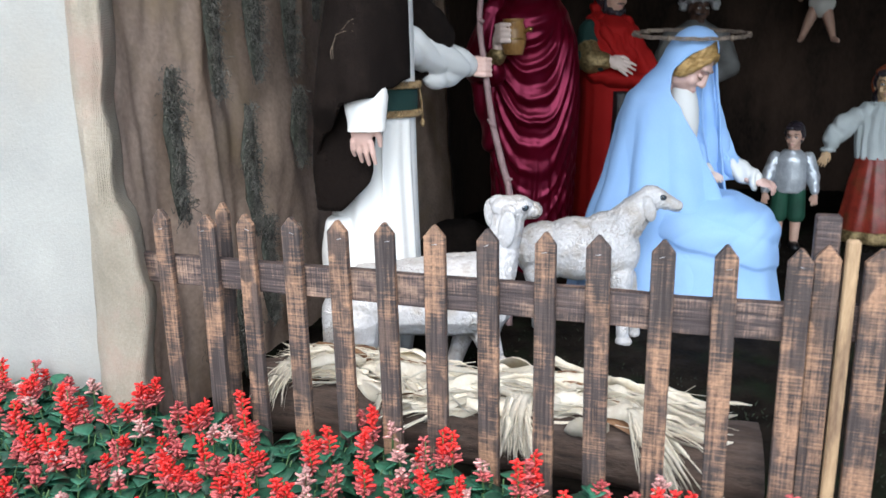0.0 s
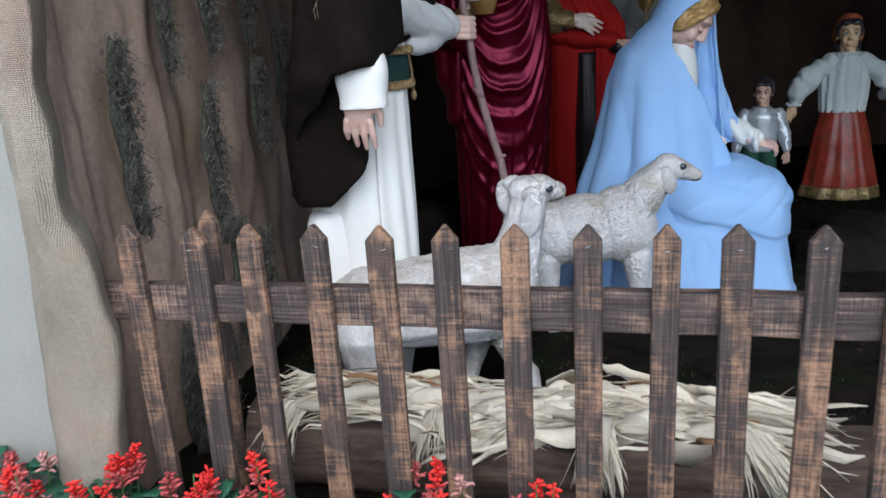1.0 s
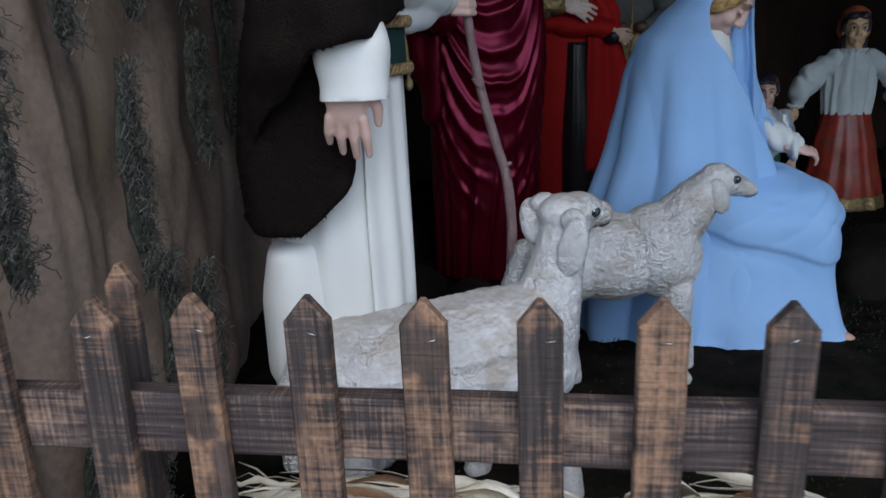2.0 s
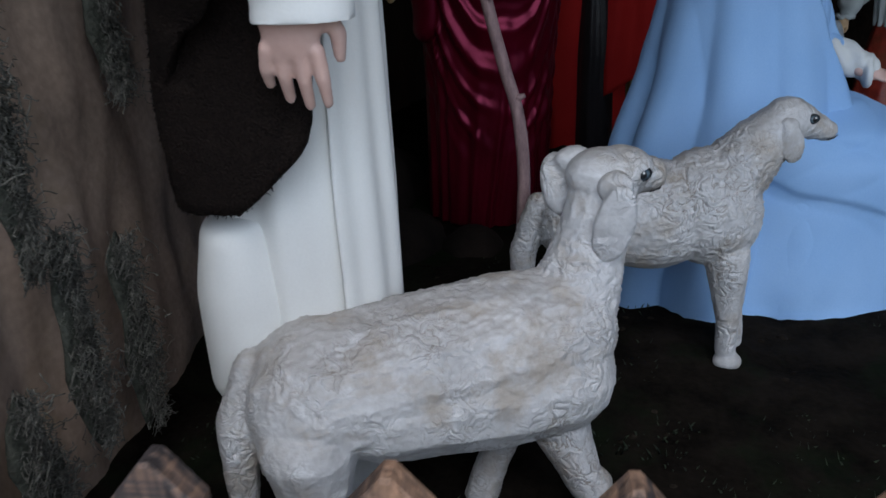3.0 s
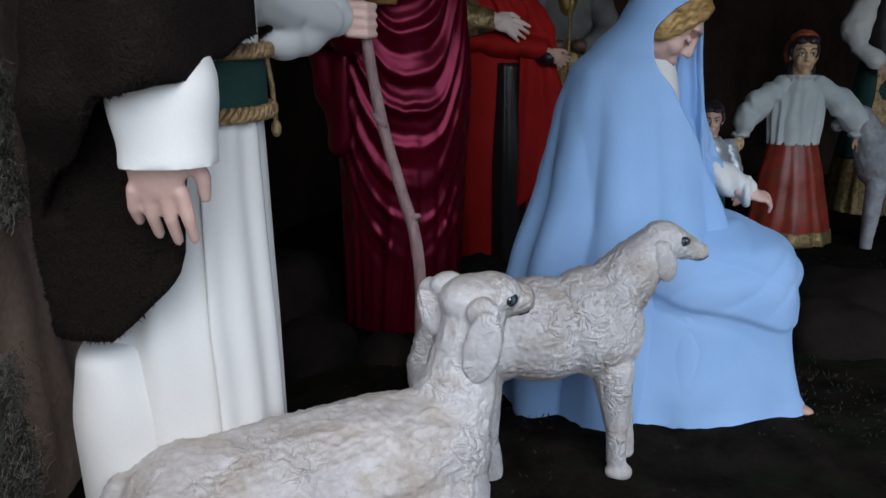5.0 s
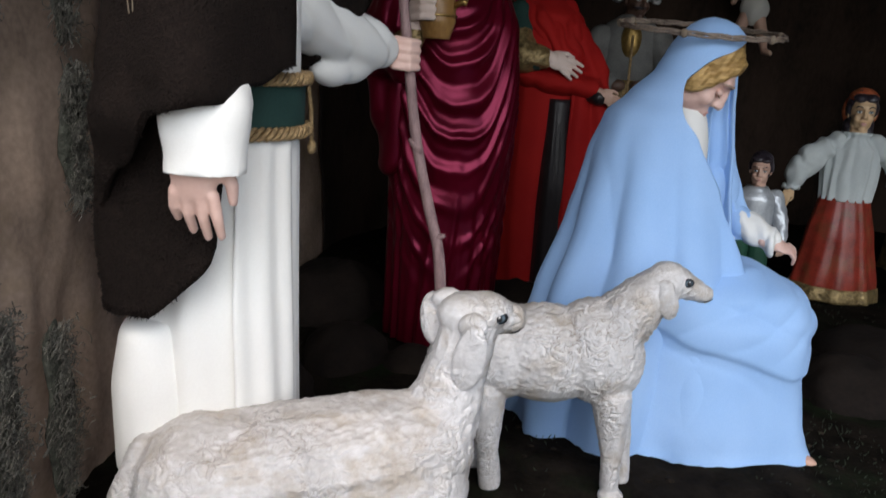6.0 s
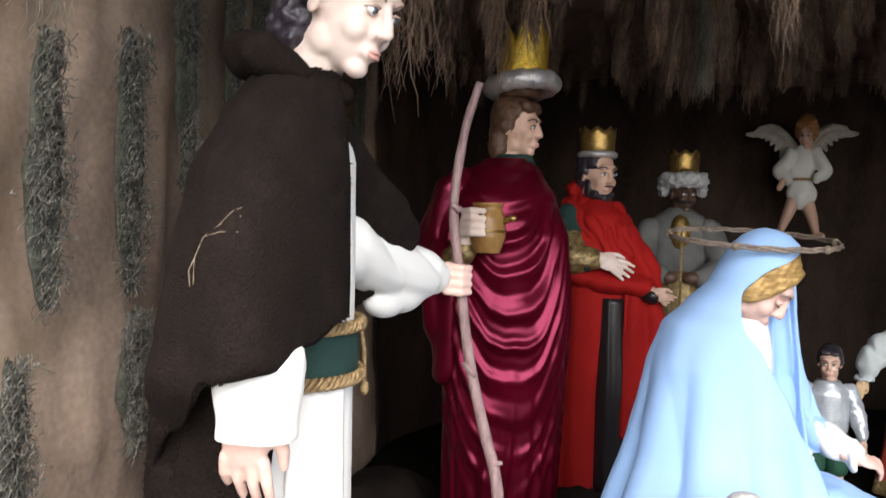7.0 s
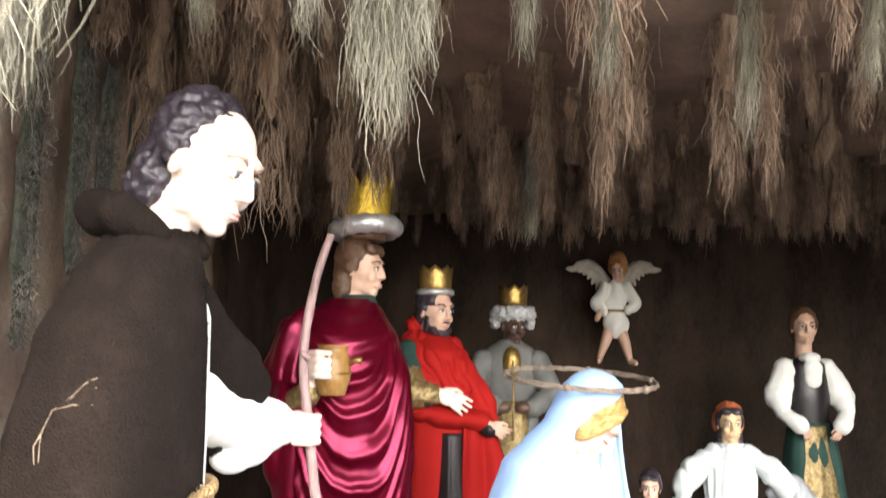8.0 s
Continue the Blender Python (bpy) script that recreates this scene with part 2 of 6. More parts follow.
PALESKIN = material("pale_painted_skin", (0.74, 0.58, 0.50), (0.80, 0.66, 0.58), 0.45, 10, 120, 0.05, dirt=(0.68, 0.42, 0.36), dirt_amount=0.2, dirt_scale=7)
ROSESKIN = material("rose_painted_skin", (0.66, 0.43, 0.36), (0.74, 0.52, 0.44), 0.45, 10, 120, 0.05, dirt=(0.64, 0.34, 0.30), dirt_amount=0.3, dirt_scale=7)
WAXSKIN = material("waxy_painted_skin", (0.62, 0.40, 0.22), (0.70, 0.50, 0.30), 0.4, 10, 120, 0.05)
DARKSKIN = material("dark_painted_skin", (0.07, 0.04, 0.03), (0.13, 0.075, 0.055), 0.4, 10, 120, 0.05)
BLACKPAINT = material("black_paint", (0.008, 0.008, 0.009), (0.02, 0.02, 0.022), 0.3, 20, 120, 0.05)
IRIS = material("blue_grey_eye_paint", (0.05, 0.07, 0.09), (0.12, 0.16, 0.19), 0.2, 60, 120, 0.0)
EYEWHITE = material("eye_white_paint", (0.75, 0.73, 0.70), (0.82, 0.80, 0.78), 0.25, 20, 120, 0.0)
LIPS = material("lip_paint", (0.58, 0.30, 0.26), (0.66, 0.38, 0.33), 0.4, 20, 120, 0.0)
BROWNHAIR = material("painted_brown_hair", (0.05, 0.025, 0.015), (0.13, 0.07, 0.04), 0.5, 30, 100, 0.5)
BLACKHAIR = material("painted_dark_hair", (0.012, 0.010, 0.014), (0.05, 0.04, 0.05), 0.28, 40, 120, 0.5)
GINGERHAIR = material("painted_ginger_hair", (0.30, 0.12, 0.04), (0.5, 0.25, 0.09), 0.5, 30, 100, 0.5)
GOLDHAIR = material("gilded_hair", (0.26, 0.145, 0.045), (0.58, 0.38, 0.14), 0.45, 25, 80, 0.5, (1, 1, 4), metal=0.25)
BLUE = material("sky_blue_cloth", (0.30, 0.485, 0.80), (0.37, 0.555, 0.86), 0.85, 3, 250, 0.06, sheen=0.25, spec=0.2)
WHITECLOTH = material("off_white_cloth", (0.74, 0.735, 0.70), (0.80, 0.795, 0.765), 0.85, 4, 250, 0.08, sheen=0.2, spec=0.2)
FLEECE = material("dark_brown_fleece", (0.007, 0.0051, 0.0043), (0.0195, 0.0136, 0.0112), 1.0, 220, 400, 1.0, dirt=(0.025, 0.0175, 0.014), dirt_amount=0.5, dirt_scale=14, sheen=0.03, spec=0.1)
VELVET = material("burgundy_velvet", (0.042, 0.0007, 0.0048), (0.085, 0.0018, 0.0095), 0.30, 6, 200, 0.10, sheen=0.25, spec=1.0, tint=(1.0, 0.16, 0.32))
MOSSCORE = material("matted_brown_moss", (0.11, 0.075, 0.052), (0.30, 0.212, 0.148), 0.95, 8, 60, 1.0, (3, 3, 0.5), random_tone=0.35, spec=0.15)
RED = material("red_cloth", (0.2772, 0.00528, 0.00528), (0.3828, 0.01188, 0.00924), 0.8, 4, 220, 0.08, sheen=0.15, spec=0.2)
GREENCLOTH = material("dark_green_cloth", (0.008, 0.03, 0.025), (0.018, 0.055, 0.045), 0.8, 6, 220, 0.1)
BLACKCLOTH = material("black_glossy_cloth", (0.008, 0.007, 0.008), (0.025, 0.02, 0.022), 0.3, 9, 100, 0.4)
BROCADE = material("dull_gold_brocade", (0.10, 0.07, 0.03), (0.40, 0.29, 0.13), 0.4, 45, 130, 0.8, metal=0.5)
SOFTBROW = material("soft_brow_paint", (0.36, 0.25, 0.20), (0.44, 0.32, 0.26), 0.5, 20, 90, 0.0)
GOLDBRAID = material("gold_braid", (0.17, 0.11, 0.05), (0.48, 0.33, 0.16), 0.45, 70, 200, 1.0, metal=0.3)
GOLD = material("gold_foil_paint", (0.62, 0.40, 0.04), (0.85, 0.60, 0.10), 0.35, 60, 160, 0.9, metal=0.75)
OLDGOLD = material("old_gold_paint", (0.28, 0.17, 0.05), (0.5, 0.34, 0.12), 0.35, 50, 120, 0.4, metal=0.8)
SILVER = material("silver_foil", (0.45, 0.45, 0.46), (0.66, 0.66, 0.67), 0.38, 25, 90, 0.9, metal=0.6)
GREYCLOTH = material("grey_coat_cloth", (0.0975, 0.0975, 0.09375), (0.195, 0.195, 0.1875), 0.8, 8, 160, 0.2)
SILVERHAIR = material("silver_turban", (0.33, 0.34, 0.35), (0.6, 0.6, 0.62), 0.5, 40, 120, 0.8)
BLOUSE = material("pale_grey_blouse", (0.46, 0.50, 0.50), (0.60, 0.64, 0.63), 0.85, 6, 220, 0.15)
REDSATIN = material("red_satin_skirt", (0.13, 0.018, 0.012), (0.32, 0.042, 0.025), 0.30, 16, 120, 0.3, dirt=(0.16, 0.075, 0.03), dirt_amount=0.6, dirt_scale=11)
GREENSHORTS = material("green_shorts", (0.01, 0.05, 0.03), (0.02, 0.09, 0.05), 0.7, 8, 120, 0.1)
SATINSILVER = material("silver_satin_jacket", (0.38, 0.41, 0.45), (0.62, 0.65, 0.68), 0.3, 18, 90, 0.5, metal=0.35)
SCARF = material("orange_head_scarf", (0.30, 0.06, 0.02), (0.48, 0.13, 0.05), 0.7, 20, 120, 0.2)
WINGS = material("cream_painted_feathers", (0.32, 0.285, 0.235), (0.50, 0.455, 0.385), 0.6, 20, 120, 0.3)
CERAMIC = material("glazed_wooden_jar", (0.20, 0.10, 0.03), (0.42, 0.24, 0.08), 0.35, 15, 90, 0.2, (1, 1, 0.3))
HUSK = material("dry_corn_husk", (0.66, 0.58, 0.43), (0.84, 0.78, 0.65), 0.75, 14, 120, 0.3, (1, 1, 1), island=0.28, dirt=(0.45, 0.33, 0.2), dirt_amount=0.35)
HUSKBROWN = material("browned_corn_husk", (0.18, 0.09, 0.045), (0.33, 0.19, 0.10), 0.75, 14, 120, 0.3, island=0.3)
LEAF = material("salvia_leaf", (0.014, 0.066, 0.038), (0.045, 0.16, 0.085), 0.5, 18, 120, 0.3, island=0.4)
PETALRED = material("scarlet_petal", (0.55, 0.012, 0.012), (0.80, 0.04, 0.03), 0.6, 18, 120, 0.1, island=0.3)
PETALPINK = material("faded_pink_petal", (0.38, 0.045, 0.048), (0.58, 0.15, 0.14), 0.7, 18, 120, 0.1, island=0.35)
PETALPALE = material("withered_pale_petal", (0.42, 0.17, 0.155), (0.60, 0.34, 0.30), 0.8, 18, 120, 0.1, island=0.3)
STEM = material("green_stem", (0.03, 0.08, 0.02), (0.08, 0.15, 0.05), 0.6, 18, 120, 0.1)
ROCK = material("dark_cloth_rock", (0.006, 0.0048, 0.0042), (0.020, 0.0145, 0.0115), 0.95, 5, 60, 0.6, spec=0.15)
ROOTS = material("dry_root", (0.14, 0.105, 0.075), (0.24, 0.19, 0.135), 0.8, 20, 90, 0.2)


# ---- mesh tools ----
class Build:
    """Gathers vertices, faces and a material index for each face."""

    def __init__(self):
        self.v, self.f, self.m, self.mats = [], [], [], []

    def slot(self, mat):
        if mat not in self.mats:
            self.mats.append(mat)
        return self.mats.index(mat)

    def add(self, verts, faces, mat):
        o, k = len(self.v), self.slot(mat)
        self.v.extend(tuple(p) for p in verts)
        for f in faces:
            self.f.append(tuple(i + o for i in f))
            self.m.append(k)

    def mesh(self, name, smooth=True):
        me = bpy.data.meshes.new(name)
        me.from_pydata(self.v, [], self.f)
        for m in self.mats:
            me.materials.append(m)
        me.polygons.foreach_set("material_index", self.m)
        me.polygons.foreach_set("use_smooth", [smooth] * len(self.f))
        me.update()
        return me


def ellipsoid(center, radii, turn=(0, 0, 0), n=12):
    R = Euler([radians(a) for a in turn]).to_matrix()
    c = Vector(center)
    verts = [c + R @ Vector((0, 0, radii[2]))]
    for i in range(1, n):
        a = math.pi * i / n
        for j in range(2 * n):
            b = math.pi * j / n
            verts.append(c + R @ Vector((radii[0] * math.sin(a) * math.cos(b), radii[1] * math.sin(a) * math.sin(b), radii[2] * math.cos(a))))
    verts.append(c + R @ Vector((0, 0, -radii[2])))
    w, last, faces = 2 * n, len(verts) - 1, []
    for j in range(w):
        faces.append((0, 1 + j, 1 + (j + 1) % w))
        faces.append((last, last - w + (j + 1) % w, last - w + j))
    for i in range(n - 2):
        for j in range(w):
            a, b = 1 + i * w + j, 1 + i * w + (j + 1) % w
            faces.append((a, a + w, b + w, b))
    return verts, faces


def tube(points, radii, n=12, flat=1.0, closed=False, twist=0.0):
    """A round bar through the points; radii one for each point."""
    P = [Vector(p) for p in points]
    verts, faces = [], []
    up = Vector((0.13, 0.21, 0.97))
    for i, p in enumerate(P):
        if closed:
            d = P[(i + 1) % len(P)] - P[i - 1]
        else:
            d = P[min(i + 1, len(P) - 1)] - P[max(i - 1, 0)]
        d.normalize()
        if abs(d.dot(up)) > 0.95:
            up = Vector((0.9, 0.1, 0.2))
        a = d.cross(up).normalized()
        b = a.cross(d)
        up = b
        r = radii[i] if isinstance(radii, (list, tuple)) else radii
        for j in range(n):
            q = 2 * math.pi * j / n + twist
            verts.append(p + a * (r * math.cos(q)) + b * (r * flat * math.sin(q)))
    k = len(P)
    for i in range(k if closed else k - 1):
        for j in range(n):
            a0, b0 = i * n + j, i * n + (j + 1) % n
            a1, b1 = ((i + 1) % k) * n + j, ((i + 1) % k) * n + (j + 1) % n
            faces.append((a0, b0, b1, a1))
    if not closed:
        faces.append(tuple(range(n))[::-1])
        faces.append(tuple(range((k - 1) * n, k * n)))
    return verts, faces


def capsule(p, q, r, s, n=12):
    """A tapered bar with round ends, as two balls and a cone."""
    p, q = Vector(p), Vector(q)
    return [ellipsoid(p, (r, r, r), n=8), ellipsoid(q, (s, s, s), n=8), tube([p, p.lerp(q, 0.5), q], [r, (r + s) / 2, s], n)]


def chain(points, radii):
    out = []
    for i in range(len(points) - 1):
        out += capsule(points[i], points[i + 1], radii[i], radii[i + 1])
    return out


def spread(values, u):
    """A smooth value at u (0 to 1) along a short list."""
    x = u * (len(values) - 1)
    i = min(int(x), len(values) - 2)
    t = x - i
    p0, p1, p2, p3 = values[max(i - 1, 0)], values[i], values[i + 1], values[min(i + 2, len(values) - 1)]
    return 0.5 * (2 * p1 + (p2 - p0) * t + (2 * p0 - 5 * p1 + 4 * p2 - p3) * t * t + (3 * p1 - p0 - 3 * p2 + p3) * t ** 3)


def profile(rows, z):
    """The other columns of rows (z first, rising) at the height z."""
    if z <= rows[0][0]:
        return rows[0][1:]
    for a, b in zip(rows, rows[1:]):
        if z <= b[0]:
            t = (z - a[0]) / (b[0] - a[0])
            t = t * t * (3 - 2 * t) * 0.4 + t * 0.6
            return [p + (q - p) * t for p, q in zip(a[1:], b[1:])]
    return rows[-1][1:]


def robe(rows, n=72, steps=60, folds=None, square=2.0):
    """A closed gown: rows of z, centre x, centre y, half width, half depth; folds(angle, z) pushes it out."""
    lo, hi = rows[0][0], rows[-1][0]
    verts, faces = [], []
    for i in range(steps + 1):
        z = lo + (hi - lo) * i / steps
        cx, cy, rx, ry = profile(rows, z)
        for j in range(n):
            a = 2 * math.pi * j / n
            ca, sa = math.cos(a), math.sin(a)
            k = (abs(ca) ** square + abs(sa) ** square) ** (-1 / square)
            g = k * (1 + (folds(a, z) if folds else 0))
            verts.append((cx + rx * g * ca, cy + ry * g * sa, z))
    for i in range(steps):
        for j in range(n):
            a, b = i * n + j, i * n + (j + 1) % n
            faces.append((a, b, b + n, a + n))
    faces.append(tuple(range(n))[::-1])
    faces.append(tuple(range(steps * n, steps * n + n)))
    return verts, faces


def pleats(count, depth, lo=0.0, hi=1.0, seed=0.0):
    """Uneven hanging folds that fade towards hi."""
    def f(a, z):
        w = max(0.0, min(1.0, (hi - z) / (hi - lo)))
        q = a + 0.25 * noise.noise((math.cos(a) * 1.5, math.sin(a) * 1.5, z * 1.2 + seed))
        s = math.sin(count * q + seed) * 0.6 + math.sin(count * 1.7 * q + 2.1 * seed) * 0.4
        return depth * (0.25 + 0.75 * w) * (s + 0.5 * noise.noise((3 * math.cos(a), 3 * math.sin(a), 2 * z + seed)))
    return f


def sheet(grid, thick):
    """A cloth of some thickness from a grid of points."""
    R, C = len(grid), len(grid[0])
    verts, faces = [Vector(p) for row in grid for p in row], []
    normals = []
    for i in range(R):
        for j in range(C):
            du = Vector(grid[min(i + 1, R - 1)][j]) - Vector(grid[max(i - 1, 0)][j])
            dv = Vector(grid[i][min(j + 1, C - 1)]) - Vector(grid[i][max(j - 1, 0)])
            nn = du.cross(dv)
            normals.append(nn.normalized() if nn.length > 1e-9 else Vector((0, 0, 1)))
    m = R * C
    verts += [v + n * thick for v, n in zip(verts, normals)]
    for i in range(R - 1):
        for j in range(C - 1):
            a = i * C + j
            faces.append((a, a + C, a + C + 1, a + 1))
            faces.append((a + m, a + 1 + m, a + C + 1 + m, a + C + m))
    rim = [(0, j) for j in range(C)] + [(i, C - 1) for i in range(1, R)] + [(R - 1, j) for j in range(C - 2, -1, -1)] + [(i, 0) for i in range(R - 2, 0, -1)]
    for (a, b), (c, d) in zip(rim, rim[1:] + rim[:1]):
        p, q = a * C + b, c * C + d
        faces.append((p, q, q + m, p + m))
    return verts, faces


def sculpt(pieces, voxel=0.006, smooth=4, push=None):
    """Melts overlapping closed pieces into one skin; push(point) moves it along its normal."""
    b = Build()
    for v, f in pieces:
        b.add(v, f, SKIN)
    ob = new("lump", b.mesh("lump"))
    r = ob.modifiers.new("melt", "REMESH")
    r.mode, r.voxel_size = "VOXEL", voxel
    s = ob.modifiers.new("soften", "SMOOTH")
    s.iterations, s.factor = smooth, 0.6
    me = bpy.data.meshes.new_from_object(ob.evaluated_get(bpy.context.evaluated_depsgraph_get()))
    verts = [v.co.copy() for v in me.vertices]
    if push:
        verts = [p + v.normal * push(p) for p, v in zip(verts, me.vertices)]
    faces = [tuple(p.vertices) for p in me.polygons]
    old = ob.data
    bpy.data.objects.remove(ob)
    bpy.data.meshes.remove(old)
    bpy.data.meshes.remove(me)
    return verts, faces


def fuzz(b, grid, center, mat, count, seed, ln):
    """Short bent fibres standing off a pile cloth, away from an upright axis."""
    r = random.Random(seed)
    R, C = len(grid), len(grid[0])
    for k in range(count):
        i, j = r.randrange(R), r.randrange(C)
        if r.random() < 0.2:
            i = 0
        p = Vector(grid[i][j]).lerp(Vector(grid[min(i + 1, R - 1)][min(j + 1, C - 1)]), r.random())
        out = Vector((p.x - center[0], p.y - center[1], 0)).normalized()
        p = p + out * r.uniform(0.010, 0.015)
        d = (out + Vector((r.gauss(0, 0.6), r.gauss(0, 0.6), r.gauss(-0.3, 0.6)))).normalized() * ln * r.uniform(0.5, 1.2)
        w = d.cross(Vector((r.gauss(0, 1), r.gauss(0, 1), r.gauss(0, 1)))).normalized() * 0.0011
        b.add([p - w, p + w, p + d * 0.6 + w * 0.6, p + d + Vector((0, 0, -0.3 * ln))], [(0, 1, 2), (0, 2, 3)], mat)


def shifted(pieces, m):
    return [([m @ Vector(p) for p in v], f) for v, f in pieces]


def thing(name, build, label, category, group="", kind="", smooth=True):
    return tagged(new(name, build.mesh(name, smooth)), label, category, group, kind)


def holder(name, label, category, group="", at=(0, 0, 0)):
    ob = tagged(new(name), label, category, group)
    ob.location = at
    ob.empty_display_size = 0.05
    return ob


def part(name, build, parent, label="", smooth=True, at=None):
    ob = new(name, build.mesh(name, smooth) if isinstance(build, Build) else build)
    ob.parent = parent
    if at is not None:
        ob.matrix_parent_inverse = Matrix.Translation(parent.location).inverted()
        ob.matrix_basis = at
    if label:
        ob["label"] = label
    return ob


def block(x0, y0, z0, x1, y1, z1, bevel=0.004):
    """A box with broken edges."""
    bm = bmesh.new()
    bmesh.ops.create_cube(bm, size=1)
    for v in bm.verts:
        v.co = Vector(((x0 + x1) / 2 + v.co.x * (x1 - x0), (y0 + y1) / 2 + v.co.y * (y1 - y0), (z0 + z1) / 2 + v.co.z * (z1 - z0)))
    if bevel:
        bmesh.ops.bevel(bm, geom=bm.edges[:], offset=bevel, segments=1, affect="EDGES")
    bm.verts.index_update()
    out = [v.co.copy() for v in bm.verts], [tuple(v.index for v in f.verts) for f in bm.faces]
    bm.free()
    return out


# ---- figure tools: the head looks along +x, the hand points along -z ----
def head(b, m, skin, size=1.0, eyes=True, beard=None, brow=BROWNHAIR, neck=True, lips=LIPS):
    M = m @ Matrix.Diagonal((size, size, size, 1))
    p = [ellipsoid((-0.012, 0, 0.025), (0.092, 0.074, 0.095)), ellipsoid((0.028, 0, -0.035), (0.060, 0.057, 0.078)),
         ellipsoid((0.062, 0, -0.098), (0.022, 0.026, 0.020)), ellipsoid((0.072, 0, 0.034), (0.018, 0.052, 0.018)),
         ellipsoid((0.082, 0, -0.066), (0.014, 0.026, 0.016)), ellipsoid((-0.012, 0.076, -0.012), (0.018, 0.008, 0.030), (0, 10, 12)),
         ellipsoid((-0.012, -0.076, -0.012), (0.018, 0.008, 0.030), (0, 10, -12)), ellipsoid((0.056, 0.036, -0.035), (0.028, 0.022, 0.026)),
         ellipsoid((0.056, -0.036, -0.035), (0.028, 0.022, 0.026)), ellipsoid((0.0, 0.042, -0.07), (0.035, 0.018, 0.03)), ellipsoid((0.0, -0.042, -0.07), (0.035, 0.018, 0.03))]
    p += capsule((0.084, 0, 0.022), (0.104, 0, -0.026), 0.009, 0.013)
    p += [ellipsoid((0.094, 0.012, -0.032), (0.010, 0.008, 0.008)), ellipsoid((0.094, -0.012, -0.032), (0.010, 0.008, 0.008))]
    if neck:
        p += capsule((-0.02, 0, -0.06), (-0.045, 0, -0.20), 0.052, 0.056)
    b.add(*sculpt(shifted(p, M), 0.0055 * max(size, 0.6), 3), skin)
    for s in (1, -1):
        if eyes:
            for c, r, mat in (((0.080, s * 0.032, 0.003), (0.009, 0.015, 0.008), EYEWHITE), ((0.0865, s * 0.032, 0.003), (0.004, 0.007, 0.007), IRIS),
                              ((0.0895, s * 0.032, 0.003), (0.002, 0.0035, 0.0035), BLACKPAINT)):
                b.add(*shifted([ellipsoid(c, r, n=6)], M)[0], mat)
            lid = [(0.076, s * 0.016, 0.004), (0.089, s * 0.024, 0.012), (0.088, s * 0.038, 0.012), (0.074, s * 0.050, 0.004)]
            b.add(*shifted([tube(lid, [0.0015, 0.003, 0.003, 0.0015], 6)], M)[0], brow)
        arch = [(0.088, s * 0.014, 0.026), (0.090, s * 0.028, 0.036), (0.080, s * 0.044, 0.036), (0.064, s * 0.058, 0.026)]
        b.add(*shifted([tube(arch, [0.002, 0.004, 0.0035, 0.0015], 6)], M)[0], brow)
    for z, r in ((-0.062, 0.0045), (-0.071, 0.005)):
        lip = [(0.084, -0.022, -0.066), (0.095, -0.008, z), (0.095, 0.008, z), (0.084, 0.022, -0.066)]
        b.add(*shifted([tube(lip, [0.001, r, r, 0.001], 6)], M)[0], lips)
    if beard:
        q = [ellipsoid((0.060, 0, -0.108), (0.034, 0.036, 0.028)), ellipsoid((0.004, 0.056, -0.070), (0.022, 0.012, 0.050)), ellipsoid((0.004, -0.056, -0.070), (0.022, 0.012, 0.050)),
             ellipsoid((0.09, 0, -0.052), (0.012, 0.028, 0.006)), ellipsoid((0.040, 0.046, -0.094), (0.034, 0.016, 0.024)), ellipsoid((0.040, -0.046, -0.094), (0.034, 0.016, 0.024))]
        b.add(*sculpt(shifted(q, M), 0.005, 2, lambda v: 0.004 * noise.noise(v * 90)), beard)


def hair(b, m, mat, size=1.0, long=0.0, fringe=True, curl=0.006):
    M = m @ Matrix.Diagonal((size, size, size, 1))
    p = [ellipsoid((-0.035, 0, 0.045), (0.095, 0.088, 0.100)), ellipsoid((-0.065, 0, -0.02), (0.060, 0.078, 0.075))]
    p += [ellipsoid((-0.03, s * 0.072, 0.02), (0.045, 0.022, 0.055)) for s in (1, -1)]
    if fringe:
        p += [ellipsoid((0.045, s * 0.03, 0.088), (0.038, 0.042, 0.024), (0, 25, 0)) for s in (1, -1)]
    if long:
        p += [ellipsoid((-0.06, s * 0.05, -0.06 - long / 2), (0.045, 0.04, 0.06 + long / 2)) for s in (1, -1)]
    b.add(*sculpt(shifted(p, M), 0.006 * max(size, 0.6), 2, lambda v: curl * (noise.noise(v * 45) + 0.6 * noise.noise(v * 100))), mat)


